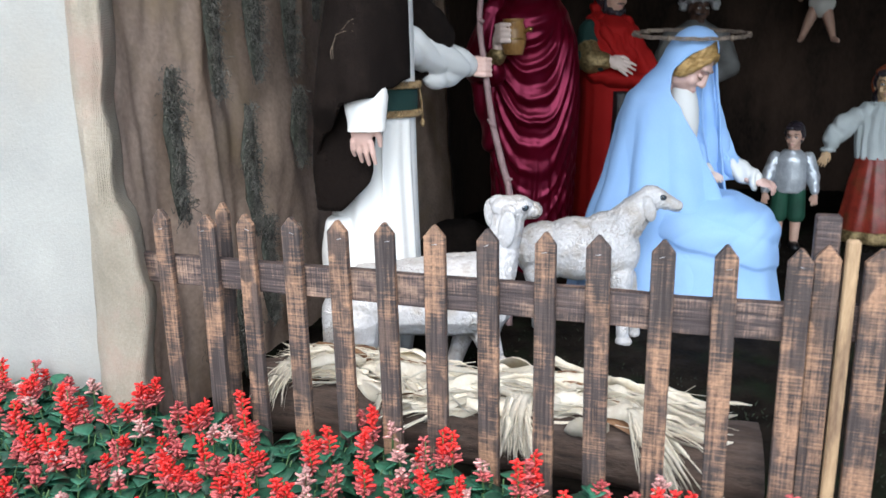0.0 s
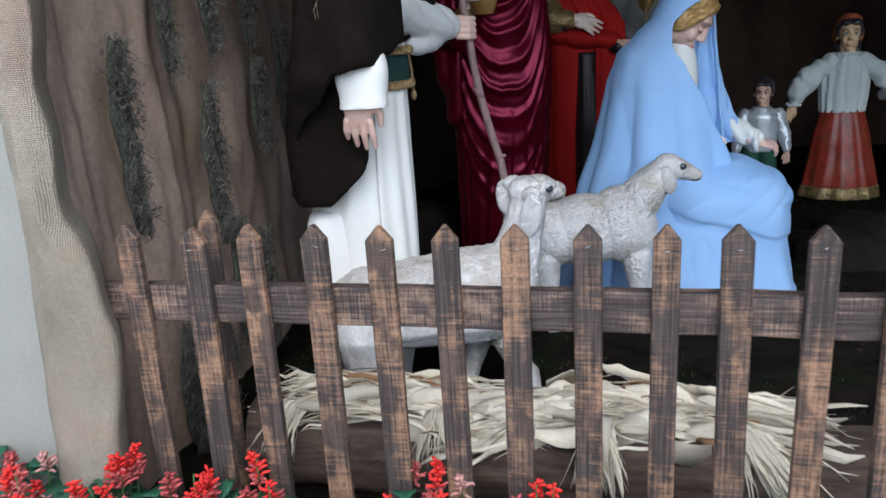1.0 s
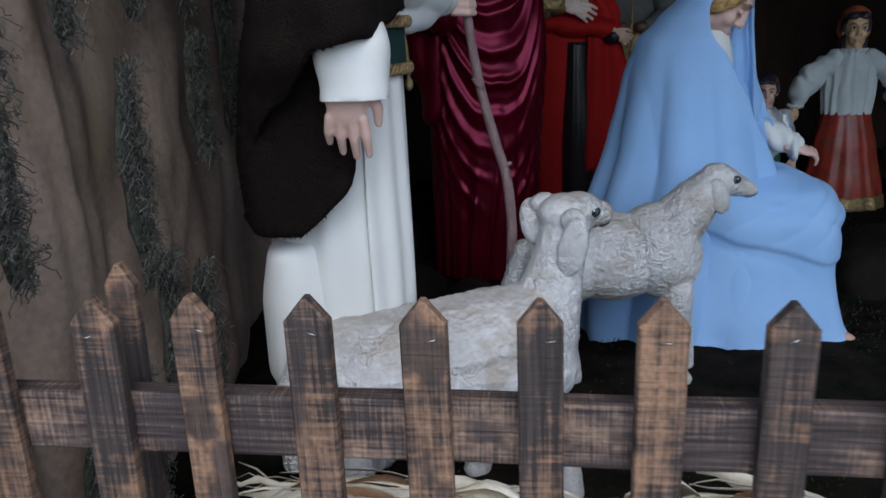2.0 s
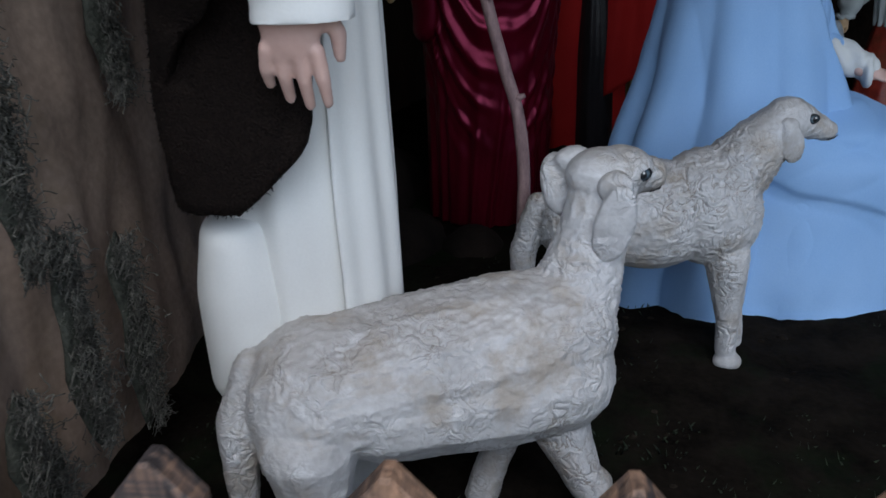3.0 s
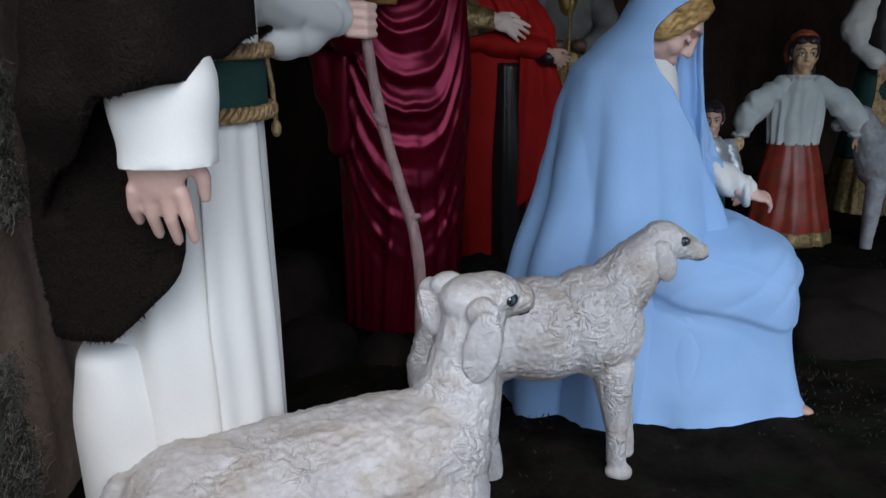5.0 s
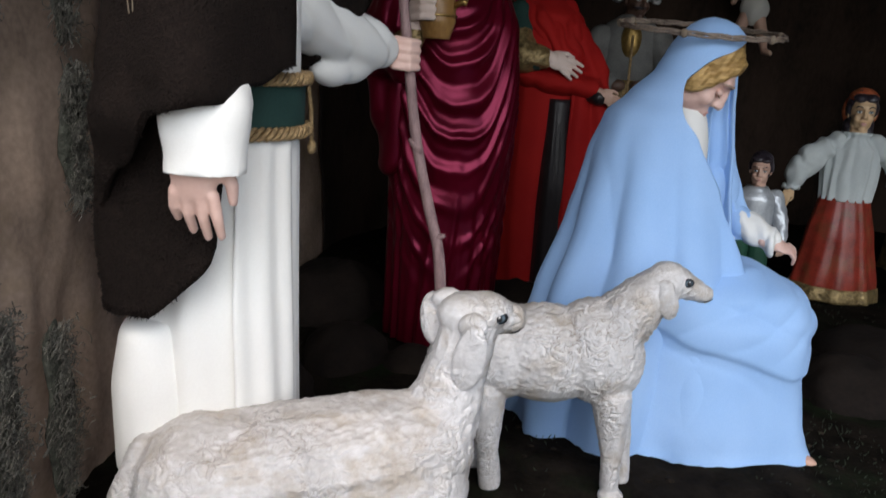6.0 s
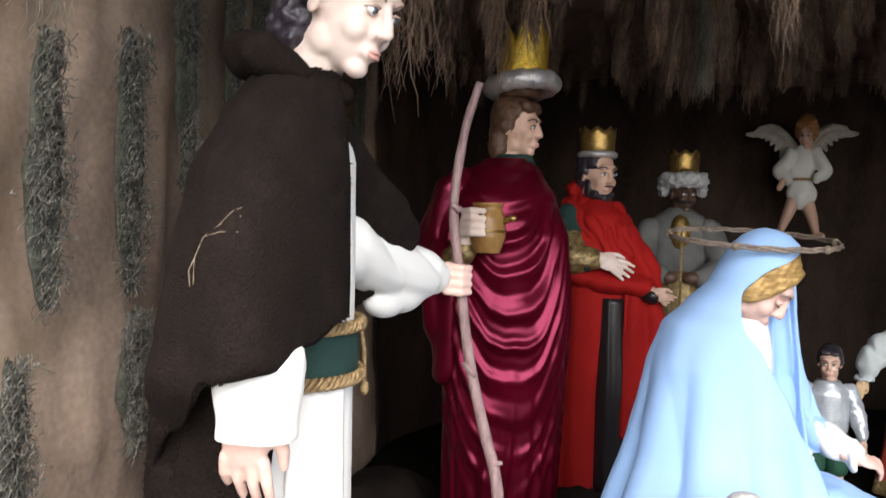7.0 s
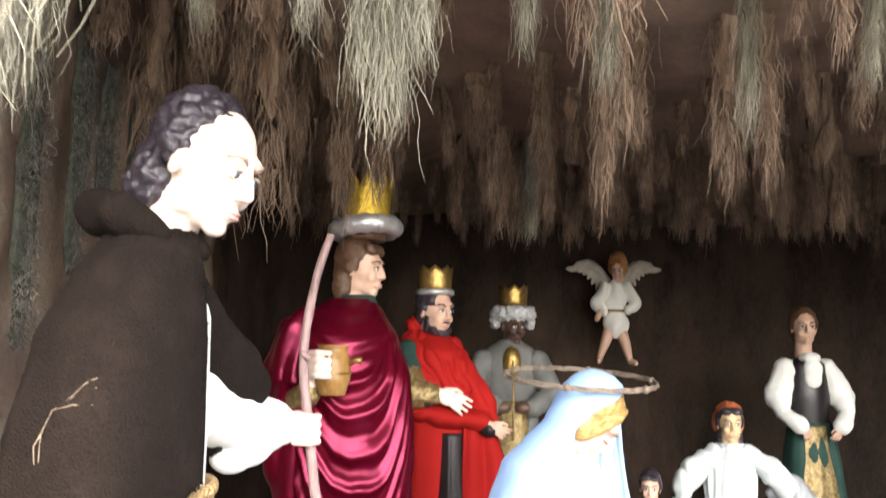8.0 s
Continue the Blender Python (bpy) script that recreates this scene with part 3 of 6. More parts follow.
def hand(b, m, skin, size=1.0, curl=20.0, side=1, fan=1.0):
    """Palm at the origin, fingers along -z, the back of the hand towards -y, the thumb towards side * x."""
    M = m @ Matrix.Diagonal((size, size, size, 1))
    p = [ellipsoid((0, 0, -0.045), (0.042, 0.017, 0.055)), ellipsoid((0, 0, -0.02), (0.033, 0.02, 0.04))]
    p += capsule((0, 0, 0.05), (0, 0, -0.02), 0.027, 0.030)
    for i, (x, ln) in enumerate(((0.032, 0.072), (0.011, 0.082), (-0.011, 0.078), (-0.031, 0.060))):
        a = Vector((x * side, 0, -0.085))
        c = radians(curl * (0.8 + 0.2 * i))
        lean = x * side * 0.35 * fan
        q = a + Vector((lean * 0.4, math.sin(c) * ln * 0.5, -math.cos(c) * ln * 0.5))
        r = q + Vector((lean * 0.2, math.sin(2.1 * c) * ln * 0.5, -math.cos(2.1 * c) * ln * 0.5))
        p += capsule(a, q, 0.0105, 0.0095) + capsule(q, r, 0.0095, 0.0075)
    p += capsule((side * 0.03, 0.004, -0.02), (side * 0.055, 0.014, -0.065), 0.014, 0.011) + capsule((side * 0.055, 0.014, -0.065), (side * 0.055, 0.022, -0.095), 0.011, 0.008)
    b.add(*sculpt(shifted(p, M), 0.0042 * max(size, 0.7), 2), skin)


def facing(x, y, z, yaw, nod=0.0, tilt=0.0):
    """A pose whose +x looks along yaw (degrees from +x towards +y), nodding down."""
    return Matrix.Translation((x, y, z)) @ pose(0, 0, 0, 0, 0, yaw) @ pose(0, 0, 0, 0, nod, 0) @ pose(0, 0, 0, tilt, 0, 0)


def crown(b, center, radius, low, high, points, mat, thick=0.004, valley=0.55):
    n = points * 8
    grid = []
    for i in range(5):
        row = []
        for j in range(n + 1):
            a = 2 * math.pi * j / n
            saw = abs((j / 8) % 1 - 0.5) * 2
            top = high * (valley + (1 - valley) * saw)
            z = low + (top - low) * i / 4
            r = radius * (1 + 0.10 * i / 4)
            row.append((center[0] + r * math.cos(a), center[1] + r * math.sin(a), center[2] + z))
        grid.append(row)
    b.add(*sheet(grid, thick), mat)


# ---- the grotto: ground, walls, ceiling ----
def patch(name, x0, y0, x1, y1, nx, ny, height, mat, label, category, thick=0.02):
    grid = [[(x0 + (x1 - x0) * j / nx, y0 + (y1 - y0) * i / ny, height(x0 + (x1 - x0) * j / nx, y0 + (y1 - y0) * i / ny)) for j in range(nx + 1)] for i in range(ny + 1)]
    b = Build()
    v, f = sheet(grid, -thick)
    b.add(v, f, mat)
    return thing(name, b, label, category, kind="structure")


patch("ground", -150, -150, 150, 150, 30, 30, lambda x, y: -0.03, PAVING, "flat pale garden ground in front of the grotto", "ground")
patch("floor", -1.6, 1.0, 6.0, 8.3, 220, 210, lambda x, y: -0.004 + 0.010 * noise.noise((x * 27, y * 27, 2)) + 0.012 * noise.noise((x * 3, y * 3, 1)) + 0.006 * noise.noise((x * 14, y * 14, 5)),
      SOIL, "soil floor of the grotto with dull grass, darkened for shade", "floor")

PLAN = [(-0.80, 1.99), (-0.90, 2.4), (-0.91, 2.9), (-1.02, 3.6), (-1.12, 4.6), (-1.05, 5.8), (-0.70, 6.9), (0.1, 7.5), (1.6, 7.66), (3.2, 7.6), (4.4, 7.1), (5.1, 6.0), (5.2, 4.2), (5.0, 2.1)]
ROOF = 2.45


def plan_at(u):
    return Vector((spread([p[0] for p in PLAN], u), spread([p[1] for p in PLAN], u), 0))


def cloth_wall(name, u0, u1, n, mat, label):
    grid = []
    for i in range(46):
        z = -0.05 + (ROOF + 0.12) * i / 45
        row = []
        for j in range(n + 1):
            u = u0 + (u1 - u0) * j / n
            p, d = plan_at(u), plan_at(min(u + 0.004, 1)) - plan_at(max(u - 0.004, 0))
            side = Vector((-d.y, d.x, 0)).normalized()
            s = u * 16
            w = 0.030 * math.sin(s * 3.3 + 1.6 * noise.noise((s * 0.8, z * 0.7, 3))) + 0.04 * noise.noise((s * 1.3, z * 0.9, 7)) + 0.014 * noise.noise((s * 6, z * 4, 2))
            w += 0.022 * abs(noise.noise((s * 3 + z * 2.2, z * 3 - s, 9))) + 0.010 * noise.noise((s * 5 - z * 6, z * 5 + s * 3, 4))
            q = p + side * (w + 0.02)
            row.append((q.x, q.y, z))
        grid.append(row)
    b = Build()
    b.add(*sheet(grid, 0.03), mat)
    return thing(name, b, label, "wall", kind="structure")


cloth_wall("wall_left", 0.0, 0.37, 140, CAVECLOTH, "hanging brown painted cloth wall with soft folds")
# the deeper walls take the cloth copy that has shade in its colour
cloth_wall("wall_back", 0.37, 0.80, 130, SHADECLOTH, "brown painted cloth back wall in loose folds, darkened for shade")
cloth_wall("wall_right", 0.80, 1.0, 60, SHADECLOTH, "brown painted cloth side wall, darkened for shade")


def roof_height(x, y):
    return ROOF + 0.10 * noise.noise((x * 0.9, y * 0.9, 2)) + 0.05 * noise.noise((x * 2.7, y * 2.7, 8)) + 0.03 * math.sin(x * 5 + 2 * noise.noise((x, y, 4)))


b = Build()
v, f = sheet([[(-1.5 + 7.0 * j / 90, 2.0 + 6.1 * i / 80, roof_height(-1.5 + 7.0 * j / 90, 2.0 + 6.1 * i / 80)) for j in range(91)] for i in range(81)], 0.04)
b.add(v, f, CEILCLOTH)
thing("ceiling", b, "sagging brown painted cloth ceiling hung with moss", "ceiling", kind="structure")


def wall_block(name, x0, y0, z0, x1, y1, z1, label):
    b = Build()
    b.add(*block(x0, y0, z0, x1, y1, z1, 0.01), PLASTER)
    return thing(name, b, label, "wall", kind="structure", smooth=False)


wall_block("wall_front_left", -5.0, 2.0, -0.03, -0.90, 2.16, 3.4, "pale lime plaster wall beside the grotto opening")
wall_block("wall_front_right", 4.9, 2.0, -0.03, 9.0, 2.16, 3.4, "pale lime plaster wall beside the grotto opening")
wall_block("wall_front_top", -0.90, 2.0, 2.62, 4.9, 2.16, 3.4, "pale lime plaster wall above the grotto opening")

# pale canvas stretched over the wall, and the burlap-wrapped jamb
b = Build()
grid = []
for i in range(41):
    z = -0.02 + 3.0 * i / 40
    grid.append([(-0.83 - 1.7 * j / 40, 1.985 + 0.006 * math.sin(9 * j / 40 + z) + 0.01 * noise.noise((j * 0.12, z * 1.5, 3)), z) for j in range(41)])
b.add(*sheet(grid, -0.006), weave(material("pale_canvas", (0.29, 0.285, 0.26), (0.375, 0.37, 0.335), 0.95, 3, 120, 0.3, dirt=(0.33, 0.30, 0.25), dirt_amount=0.4, dirt_scale=2), 95, 0.12))
thing("canvas_sheet", b, "pale cream canvas stretched flat over the plaster wall", "cloth", kind="structure")

b = Build()
grid = []
for i in range(91):
    z = -0.02 + 3.0 * i / 90
    edge = -0.755 + 0.03 * noise.noise((z * 1.7, 2, 5)) + 0.02 * noise.noise((z * 6, 1, 3)) + (0.045 * max(0, 1 - abs(z - 0.55) / 0.25) if z < 0.8 else -0.012)
    row = []
    for j in range(33):
        t = j / 32
        x0 = -0.950 + 0.066 * min(z, 1.6) + 0.012 * math.sin(3.1 * z)
        x = x0 + (edge - x0) * min(t / 0.7, 1.0)
        y = 1.955 if t < 0.7 else 1.955 + 0.09 * (t - 0.7) / 0.3
        bulge = 0.035 * math.sin(math.pi * min(t / 0.75, 1))
        fold = 0.012 * noise.noise((t * 4, z * 3, 1)) + 0.008 * noise.noise((t * 9, z * 9, 6))
        row.append((x - (0.05 * (t - 0.7) / 0.3 if t > 0.7 else 0), y - bulge + fold, z))
    grid.append(row)
b.add(*sheet(grid, 0.012), BURLAP)
thing("burlap_jamb", b, "wrinkled tan burlap wrapped round the opening's edge", "cloth", kind="structure")


# ---- fence ----
def picket(x, y, top, half=0.0265, thick=0.020, lean=0.0, turn=0.0, low=0.02):
    """A pointed board: its mesh has its foot at the origin."""
    b = Build()
    z, s = top - low, top - low - 0.028
    outline = [(-half, 0), (half, 0), (half, s), (0.003, z), (-0.003, z), (-half, s)]
    c = 0.0025
    front = [(x0 * (1 - c / half) if abs(x0) > 0.01 else x0, -thick / 2, z0 - (c if z0 > 0 else 0)) for x0, z0 in outline]
    mid = [(x0, -thick / 2 + c, z0) for x0, z0 in outline]
    midb = [(x0, thick / 2 - c, z0) for x0, z0 in outline]
    back = [(x0 * (1 - c / half) if abs(x0) > 0.01 else x0, thick / 2, z0 - (c if z0 > 0 else 0)) for x0, z0 in outline]
    n = len(outline)
    verts = front + mid + midb + back
    faces = [tuple(range(n)), tuple(range(3 * n, 4 * n))[::-1]]
    for k in range(3):
        for i in range(n):
            faces.append((k * n + i, (k + 1) * n + i, (k + 1) * n + (i + 1) % n, k * n + (i + 1) % n))
    b.add(verts, faces, WOOD)
    return b, pose(x, y, low, 0, lean, turn)


def rail(x0, x1, y, z0, z1, thick=0.032, mat=RAILWOOD):
    b = Build()
    n = 40
    verts, faces = [], []
    for i in range(n + 1):
        x = x0 + (x1 - x0) * i / n
        w = 0.002 * noise.noise((x * 5, 1, 2))
        for yy, zz in ((-0.5, 0.04), (-0.46, 0), (0.46, 0), (0.5, 0.04), (0.5, 0.96), (0.46, 1), (-0.46, 1), (-0.5, 0.96)):
            verts.append((x, y + yy * thick + w, z0 + (z1 - z0) * zz + 1.5 * w))
    for i in range(n):
        for j in range(8):
            a, c = i * 8 + j, i * 8 + (j + 1) % 8
            faces.append((a, c, c + 8, a + 8))
    faces += [tuple(range(8))[::-1], tuple(range(n * 8, n * 8 + 8))]
    b.add(verts, faces, mat)
    return b


def staple(x, y, z, turn=0.0, w=0.011):
    b = Build()
    b.add(*tube([(-w / 2, 0.006, 0), (-w / 2, -0.0012, 0), (w / 2, -0.0012, 0), (w / 2, 0.006, 0)], 0.0008, 5), STEEL)
    return b, pose(x, y, z, 0, turn, 0)


fence = holder("picket_fence", "low charred wooden picket fence with pointed boards", "fence", at=(0, 2.0, 0))
POSTS = [(-0.672, 0.79), (-0.534, 0.782), (-0.401, 0.788), (-0.264, 0.788), (-0.129, 0.786), (0.0, 0.787), (0.124, 0.788), (0.259, 0.787),
         (0.394, 0.787), (0.52, 0.787), (0.651, 0.785), (0.787, 0.782), (0.925, 0.783)]
rng = random.Random(4)
for x, top in POSTS:
    b, m = picket(x, 2.0, top, 0.0255 + rng.uniform(-0.0015, 0.0015), lean=rng.uniform(-0.6, 0.6), turn=rng.uniform(-2, 2))
    part("picket", b, fence, smooth=False, at=m)
    b, m = staple(x + rng.uniform(-0.006, 0.006), 1.9885, top - 0.045 + rng.uniform(-0.01, 0.01), rng.uniform(-25, 25))
    part("staple", b, fence, "small steel staple", at=m)
part("rail", rail(-0.80, 0.91, 2.028, 0.575, 0.655), fence, smooth=False, at=Matrix.Identity(4))
b, m = picket(-0.562, 2.10, 0.795, 0.020, lean=1.0)
part("picket", b, fence, smooth=False, at=m)

gate = holder("fence_corner", "upright boards and raw strip closing the fence's corner", "fence", at=(1.0, 2.03, 0))
for x, y, top, half, mat in ((0.978, 2.035, 0.785, 0.025, WOOD), (1.075, 2.03, 0.785, 0.030, WOOD)):
    b, m = picket(x, y, top, half)
    part("picket", b, gate, smooth=False, at=m)
b = Build()
b.add(*block(1.008, 2.02, 0.02, 1.034, 2.045, 0.80), RAWWOOD)
part("strip", b, gate, "raw unstained pine strip", smooth=False, at=Matrix.Identity(4))
b = Build()
b.add(*block(0.955, 2.09, 0.02, 1.005, 2.13, 0.835), RAILWOOD)
part("post", b, gate, smooth=False, at=Matrix.Identity(4))
b = Build()
b.add(*block(0.92, 2.052, 0.575, 1.20, 2.08, 0.655), RAILWOOD)
part("rail", b, gate, smooth=False, at=Matrix.Identity(4))


# ---- log and corn husks behind the fence ----
b = Build()
pts = [(-0.62 + 1.52 * i / 40, 2.34 + 0.015 * math.sin(i * 0.3), 0.105 + 0.006 * math.sin(i * 0.5)) for i in range(41)]
v, f = tube(pts, [0.115 + 0.006 * noise.noise((i * 0.3, 0, 0)) for i in range(41)], 28)
v = [p + (p - Vector((p.x, 2.34, 0.105))).normalized() * (0.012 * noise.noise((p.x * 2, p.y * 25, p.z * 25)) + 0.004 * noise.noise(p * 60)) for p in v]
b.add(v, f, LOG)
thing("log", b, "weathered dark log lying behind the fence", "log")


def husk_bundle(name, center, length, yaw, seed, count=190, knot=0.5):
    """Corn husks tied in the middle and fanned out at both ends."""
    r = random.Random(seed)
    b = Build()
    for k in range(count):
        out = r.choice((-1, 1))
        ln = length * r.uniform(0.30, 0.56)
        spreadx, lift = r.gauss(0, 0.17), r.gauss(0.0, 0.07)
        w = r.choice((0.0012, 0.0015, 0.002, 0.0025, 0.004, 0.010, 0.014, 0.019))
        if w > 0.01:
            ln *= 0.62
        d = Vector((out, spreadx, lift)).normalized()
        start = Vector((r.gauss(0, 0.03), r.gauss(0, 0.035), abs(r.gauss(0.02, 0.02))))
        roll = r.uniform(0, math.pi)
        side = Vector((0, math.cos(roll), math.sin(roll)))
        row0, row1, rowm = [], [], []
        for i in range(9):
            t = i / 8
            sag = -0.12 * t * t * ln * r.uniform(0.6, 1.4)
            p = start + d * (ln * t) + Vector((0, 0, sag)) + Vector((0, 0.01 * math.sin(5 * t + k), 0.008 * math.sin(7 * t + 2 * k)))
            p.z = max(p.z, -0.035 - 0.10 * max(0, t - 0.6) * r.random())
            ww = w * (0.5 + 1.2 * math.sin(math.pi * min(t * 1.05, 1) * 0.85 + 0.15)) * (1 if t < 0.95 else 0.2)
            row0.append(p - side * ww)
            rowm.append(p + Vector((0, 0, (0.35 + 0.5 * math.sin(4 * t + k)) * ww)))
            row1.append(p + side * ww)
        b.add(*sheet([row0, rowm, row1], 0.0008), HUSKBROWN if r.random() < 0.06 else HUSK)
    ob = thing(name, b, "tied bundle of dry pale corn husks on the log", "corn husks", "corn husk bundles", "stuff")
    ob.matrix_world = pose(*center, 0, 0, yaw)
    return ob


husk_bundle("corn_husk_bundle", (-0.22, 2.36, 0.215), 0.70, -4, 1, 520)
husk_bundle("corn_husk_bundle", (0.15, 2.33, 0.21), 0.56, 12, 2, 420)
husk_bundle("corn_husk_bundle", (0.50, 2.36, 0.205), 0.60, -6, 3, 480)

def husk_tassel(center, count, length, yaw, seed, lean):
    """Loose husk ends drooping over the front of the log."""
    r = random.Random(seed)
    b = Build()
    for k in range(count):
        ln, w = length * r.uniform(0.5, 1.1), r.choice((0.0015, 0.002, 0.003, 0.004, 0.012))
        sx, out = r.gauss(lean, 0.22), r.uniform(0.5, 1.1)
        rows = [[], [], []]
        for i in range(10):
            t = i / 9
            p = Vector((r.gauss(0, 0.0012) + sx * ln * t, -0.07 * out * math.sin(min(1, 1.6 * t) * math.pi / 2) - 0.02 * t, 0.02 - ln * max(0, t - 0.15) ** 1.2))
            p += Vector((0.02 * math.sin(k * 1.7), 0, 0.01 * math.sin(k * 2.9)))
            ww = w * (1.25 - t) * (1 if i < 9 else 0.2)
            rows[0].append(p + Vector((-ww, 0, 0)))
            rows[1].append(p + Vector((0, -0.4 * ww, 0)))
            rows[2].append(p + Vector((ww, 0, 0)))
        b.add(*sheet(rows, 0.0008), HUSK)
    ob = thing("corn_husk_tassel", b, "drooping pale corn husk ends over the log", "corn husks", "corn husk bundles", "stuff")
    ob.matrix_world = pose(*center, 0, 0, yaw)


husk_tassel((0.27, 2.275, 0.235), 110, 0.20, 0, 51, 0.0)
husk_tassel((0.58, 2.29, 0.225), 120, 0.22, 0, 52, 0.6)
husk_tassel((-0.10, 2.28, 0.235), 30, 0.13, 0, 53, -0.1)
husk_tassel((-0.47, 2.29, 0.23), 60, 0.14, 0, 54, -0.5)

# ---- red salvia in front of the fence ----
def petal_tuft(b, base, rise, r, mat, mat_low, count, size):
    for k in range(count):
        t = k / count
        a = k * 2.4 + r.uniform(-0.4, 0.4)
        rad = size * (0.95 - 0.5 * t) * r.uniform(0.55, 1.2)
        c = Vector(base) + Vector((0.12 * rise * math.sin(base[0] * 90) * t * t, 0.12 * rise * math.sin(base[1] * 90) * t * t, rise * t))
        tip = c + Vector((math.cos(a) * rad, math.sin(a) * rad, rad * r.uniform(0.15, 0.8)))
        b.add(*tube([c, c.lerp(tip, 0.55) + Vector((0, 0, 0.003)), tip], [0.0016, 0.0040, 0.0024], 5), mat if t > r.uniform(0.25, 0.6) else mat_low)


def leaf(b, base, direction, ln, wd, droop):
    d = Vector(direction).normalized()
    s = d.cross(Vector((0, 0, 1))).normalized()
    rows = [[], [], []]
    for i in range(7):
        t = i / 6
        p = Vector(base) + d * (ln * t) + Vector((0, 0, -droop * ln * t * t))
        w = wd * math.sin(math.pi * (t ** 0.75)) + 0.0008
        rows[0].append(p - s * w + Vector((0, 0, 0.25 * w)))
        rows[1].append(p)
        rows[2].append(p + s * w + Vector((0, 0, 0.25 * w)))
    b.add(*sheet(rows, 0.0007), LEAF)


def salvia(seed, petals, spikes):
    """A bushy plant: stems, leaves and flower spikes, each a part."""
    r = random.Random(seed)
    ob = holder("salvia_plant", "bushy green salvia in flower at the fence's foot", "flower", "salvia plants")
    stems, leaves = Build(), Build()
    for k in range(11):
        a = k * 2.4 + r.uniform(-0.3, 0.3)
        top = Vector((math.cos(a) * r.uniform(0.02, 0.09), math.sin(a) * r.uniform(0.02, 0.09), r.uniform(0.13, 0.21)))
        stems.add(*tube([(0, 0, 0), top * 0.5 + Vector((0, 0, 0.02)), top], [0.004, 0.003, 0.002], 5), STEM)
        for q in range(5):
            t = r.uniform(0.45, 1.0)
            b2 = top * t
            aa = r.uniform(0, 6.28)
            leaf(leaves, b2, (math.cos(aa), math.sin(aa), r.uniform(-0.1, 0.5)), r.uniform(0.05, 0.085), r.uniform(0.019, 0.030), r.uniform(0.2, 0.9))
    part("stem", stems, ob)
    part("foliage", leaves, ob, "deep green heart-shaped foliage")
    for k in range(spikes):
        b = Build()
        x, y, z = r.uniform(-0.09, 0.09), r.uniform(-0.09, 0.09), r.uniform(0.14, 0.20)
        h = r.uniform(0.045, 0.12)
        b.add(*tube([(x * 0.7, y * 0.7, 0.08), (x, y, z), (x, y, z + h)], [0.003, 0.0028, 0.0015], 5), STEM)
        petal_tuft(b, (x, y, z), h, r, petals[k % len(petals)], PETALPALE if k % 3 == 2 else PETALPINK, int(14 + 260 * h), 0.030)
        part("flower_spike", b, ob, {"scarlet_petal": "scarlet flower spike", "faded_pink_petal": "faded pink flower spike"}.get(petals[k % len(petals)].name, "withered pale flower spike"))
    return ob


kinds = [salvia(11, [PETALRED, PETALPINK], 2), salvia(12, [PETALPINK, PETALRED, PETALPALE], 3), salvia(13, [PETALRED], 2), salvia(14, [PETALPINK, PETALPALE, PETALRED], 3), salvia(15, [PETALPINK, PETALRED], 2)]
r = random.Random(21)
spots = []
for row, y in enumerate((1.90, 1.78, 1.66, 1.54, 1.42, 1.30)):
    x = -1.55 + 0.06 * (row % 2)
    while x < 1.35:
        spots.append((x + r.uniform(-0.03, 0.03), y + r.uniform(-0.03, 0.03)))
        x += 0.105
for k, (x, y) in enumerate(spots):
    low = 0.03 + (0.02 if x < -0.6 else 0.0) - (0.03 if x > 0.4 else 0)
    m = pose(x, y, low - 0.01, 0, 0, r.uniform(0, 360))
    base = kinds[k % 5] if r.random() < 0.6 else r.choice(kinds[:3])
    if k < 5:
        kinds[k].matrix_basis = m
    else:
        copy_thing(base, m)


# ---- moss ----
def moss_mesh(name, seed, strands, length, width, mat, core=None, thick=(0.0005, 0.0012), steps=7):
    """A beard of fine curling threads hanging from the origin, round a matted core if one is given."""
    r = random.Random(seed)
    b = Build()
    for k in range(strands):
        a, rad = r.uniform(0, 6.28), width * r.random() ** 0.6
        ln = length * r.uniform(0.10, 0.45)
        z = -r.random() * (length - ln * 0.6)
        taper = 1 - 0.75 * min(1, -z / length)
        p = Vector((math.cos(a) * rad * taper, math.sin(a) * rad * taper, z + 0.02))
        pts, q = [p.copy()], r.uniform(0, 6.28)
        for i in range(steps):
            q += r.gauss(0, 1.3)
            curl = ln / steps * r.uniform(0.1, 0.6)
            p = p + Vector((math.cos(q) * curl - 0.06 * p.x, math.sin(q) * curl - 0.06 * p.y, -ln / steps * r.uniform(0.5, 1.3)))
            pts.append(p.copy())
        w = r.uniform(*thick)
        b.add(*tube(pts, [w * (1 - 0.6 * i / steps) for i in range(steps + 1)], 3), mat)
    if core:
        n, steps, verts, faces = 14, 18, [], []
        for i in range(steps + 1):
            t = i / steps
            for j in range(n):
                a = 2 * math.pi * j / n
                rr = width * (0.60 * (1 - t) ** 0.5 + 0.02) * (1 + 0.9 * noise.noise((2 * math.cos(a) + seed, 2 * math.sin(a), 3.5 * t)) + 0.6 * noise.noise((6 * math.cos(a), 6 * math.sin(a) + seed, 8 * t)))
                verts.append((rr * math.cos(a) + 0.03 * noise.noise((t * 2, seed, 0)), rr * math.sin(a), 0.03 - length * 0.62 * t))
        for i in range(steps):
            for j in range(n):
                faces.append((i * n + j, (i + 1) * n + j, (i + 1) * n + (j + 1) % n, i * n + (j + 1) % n))
        faces += [tuple(range(n)), tuple(range(steps * n, steps * n + n))[::-1]]
        b.add(verts, faces, core)
    return b.mesh(name)


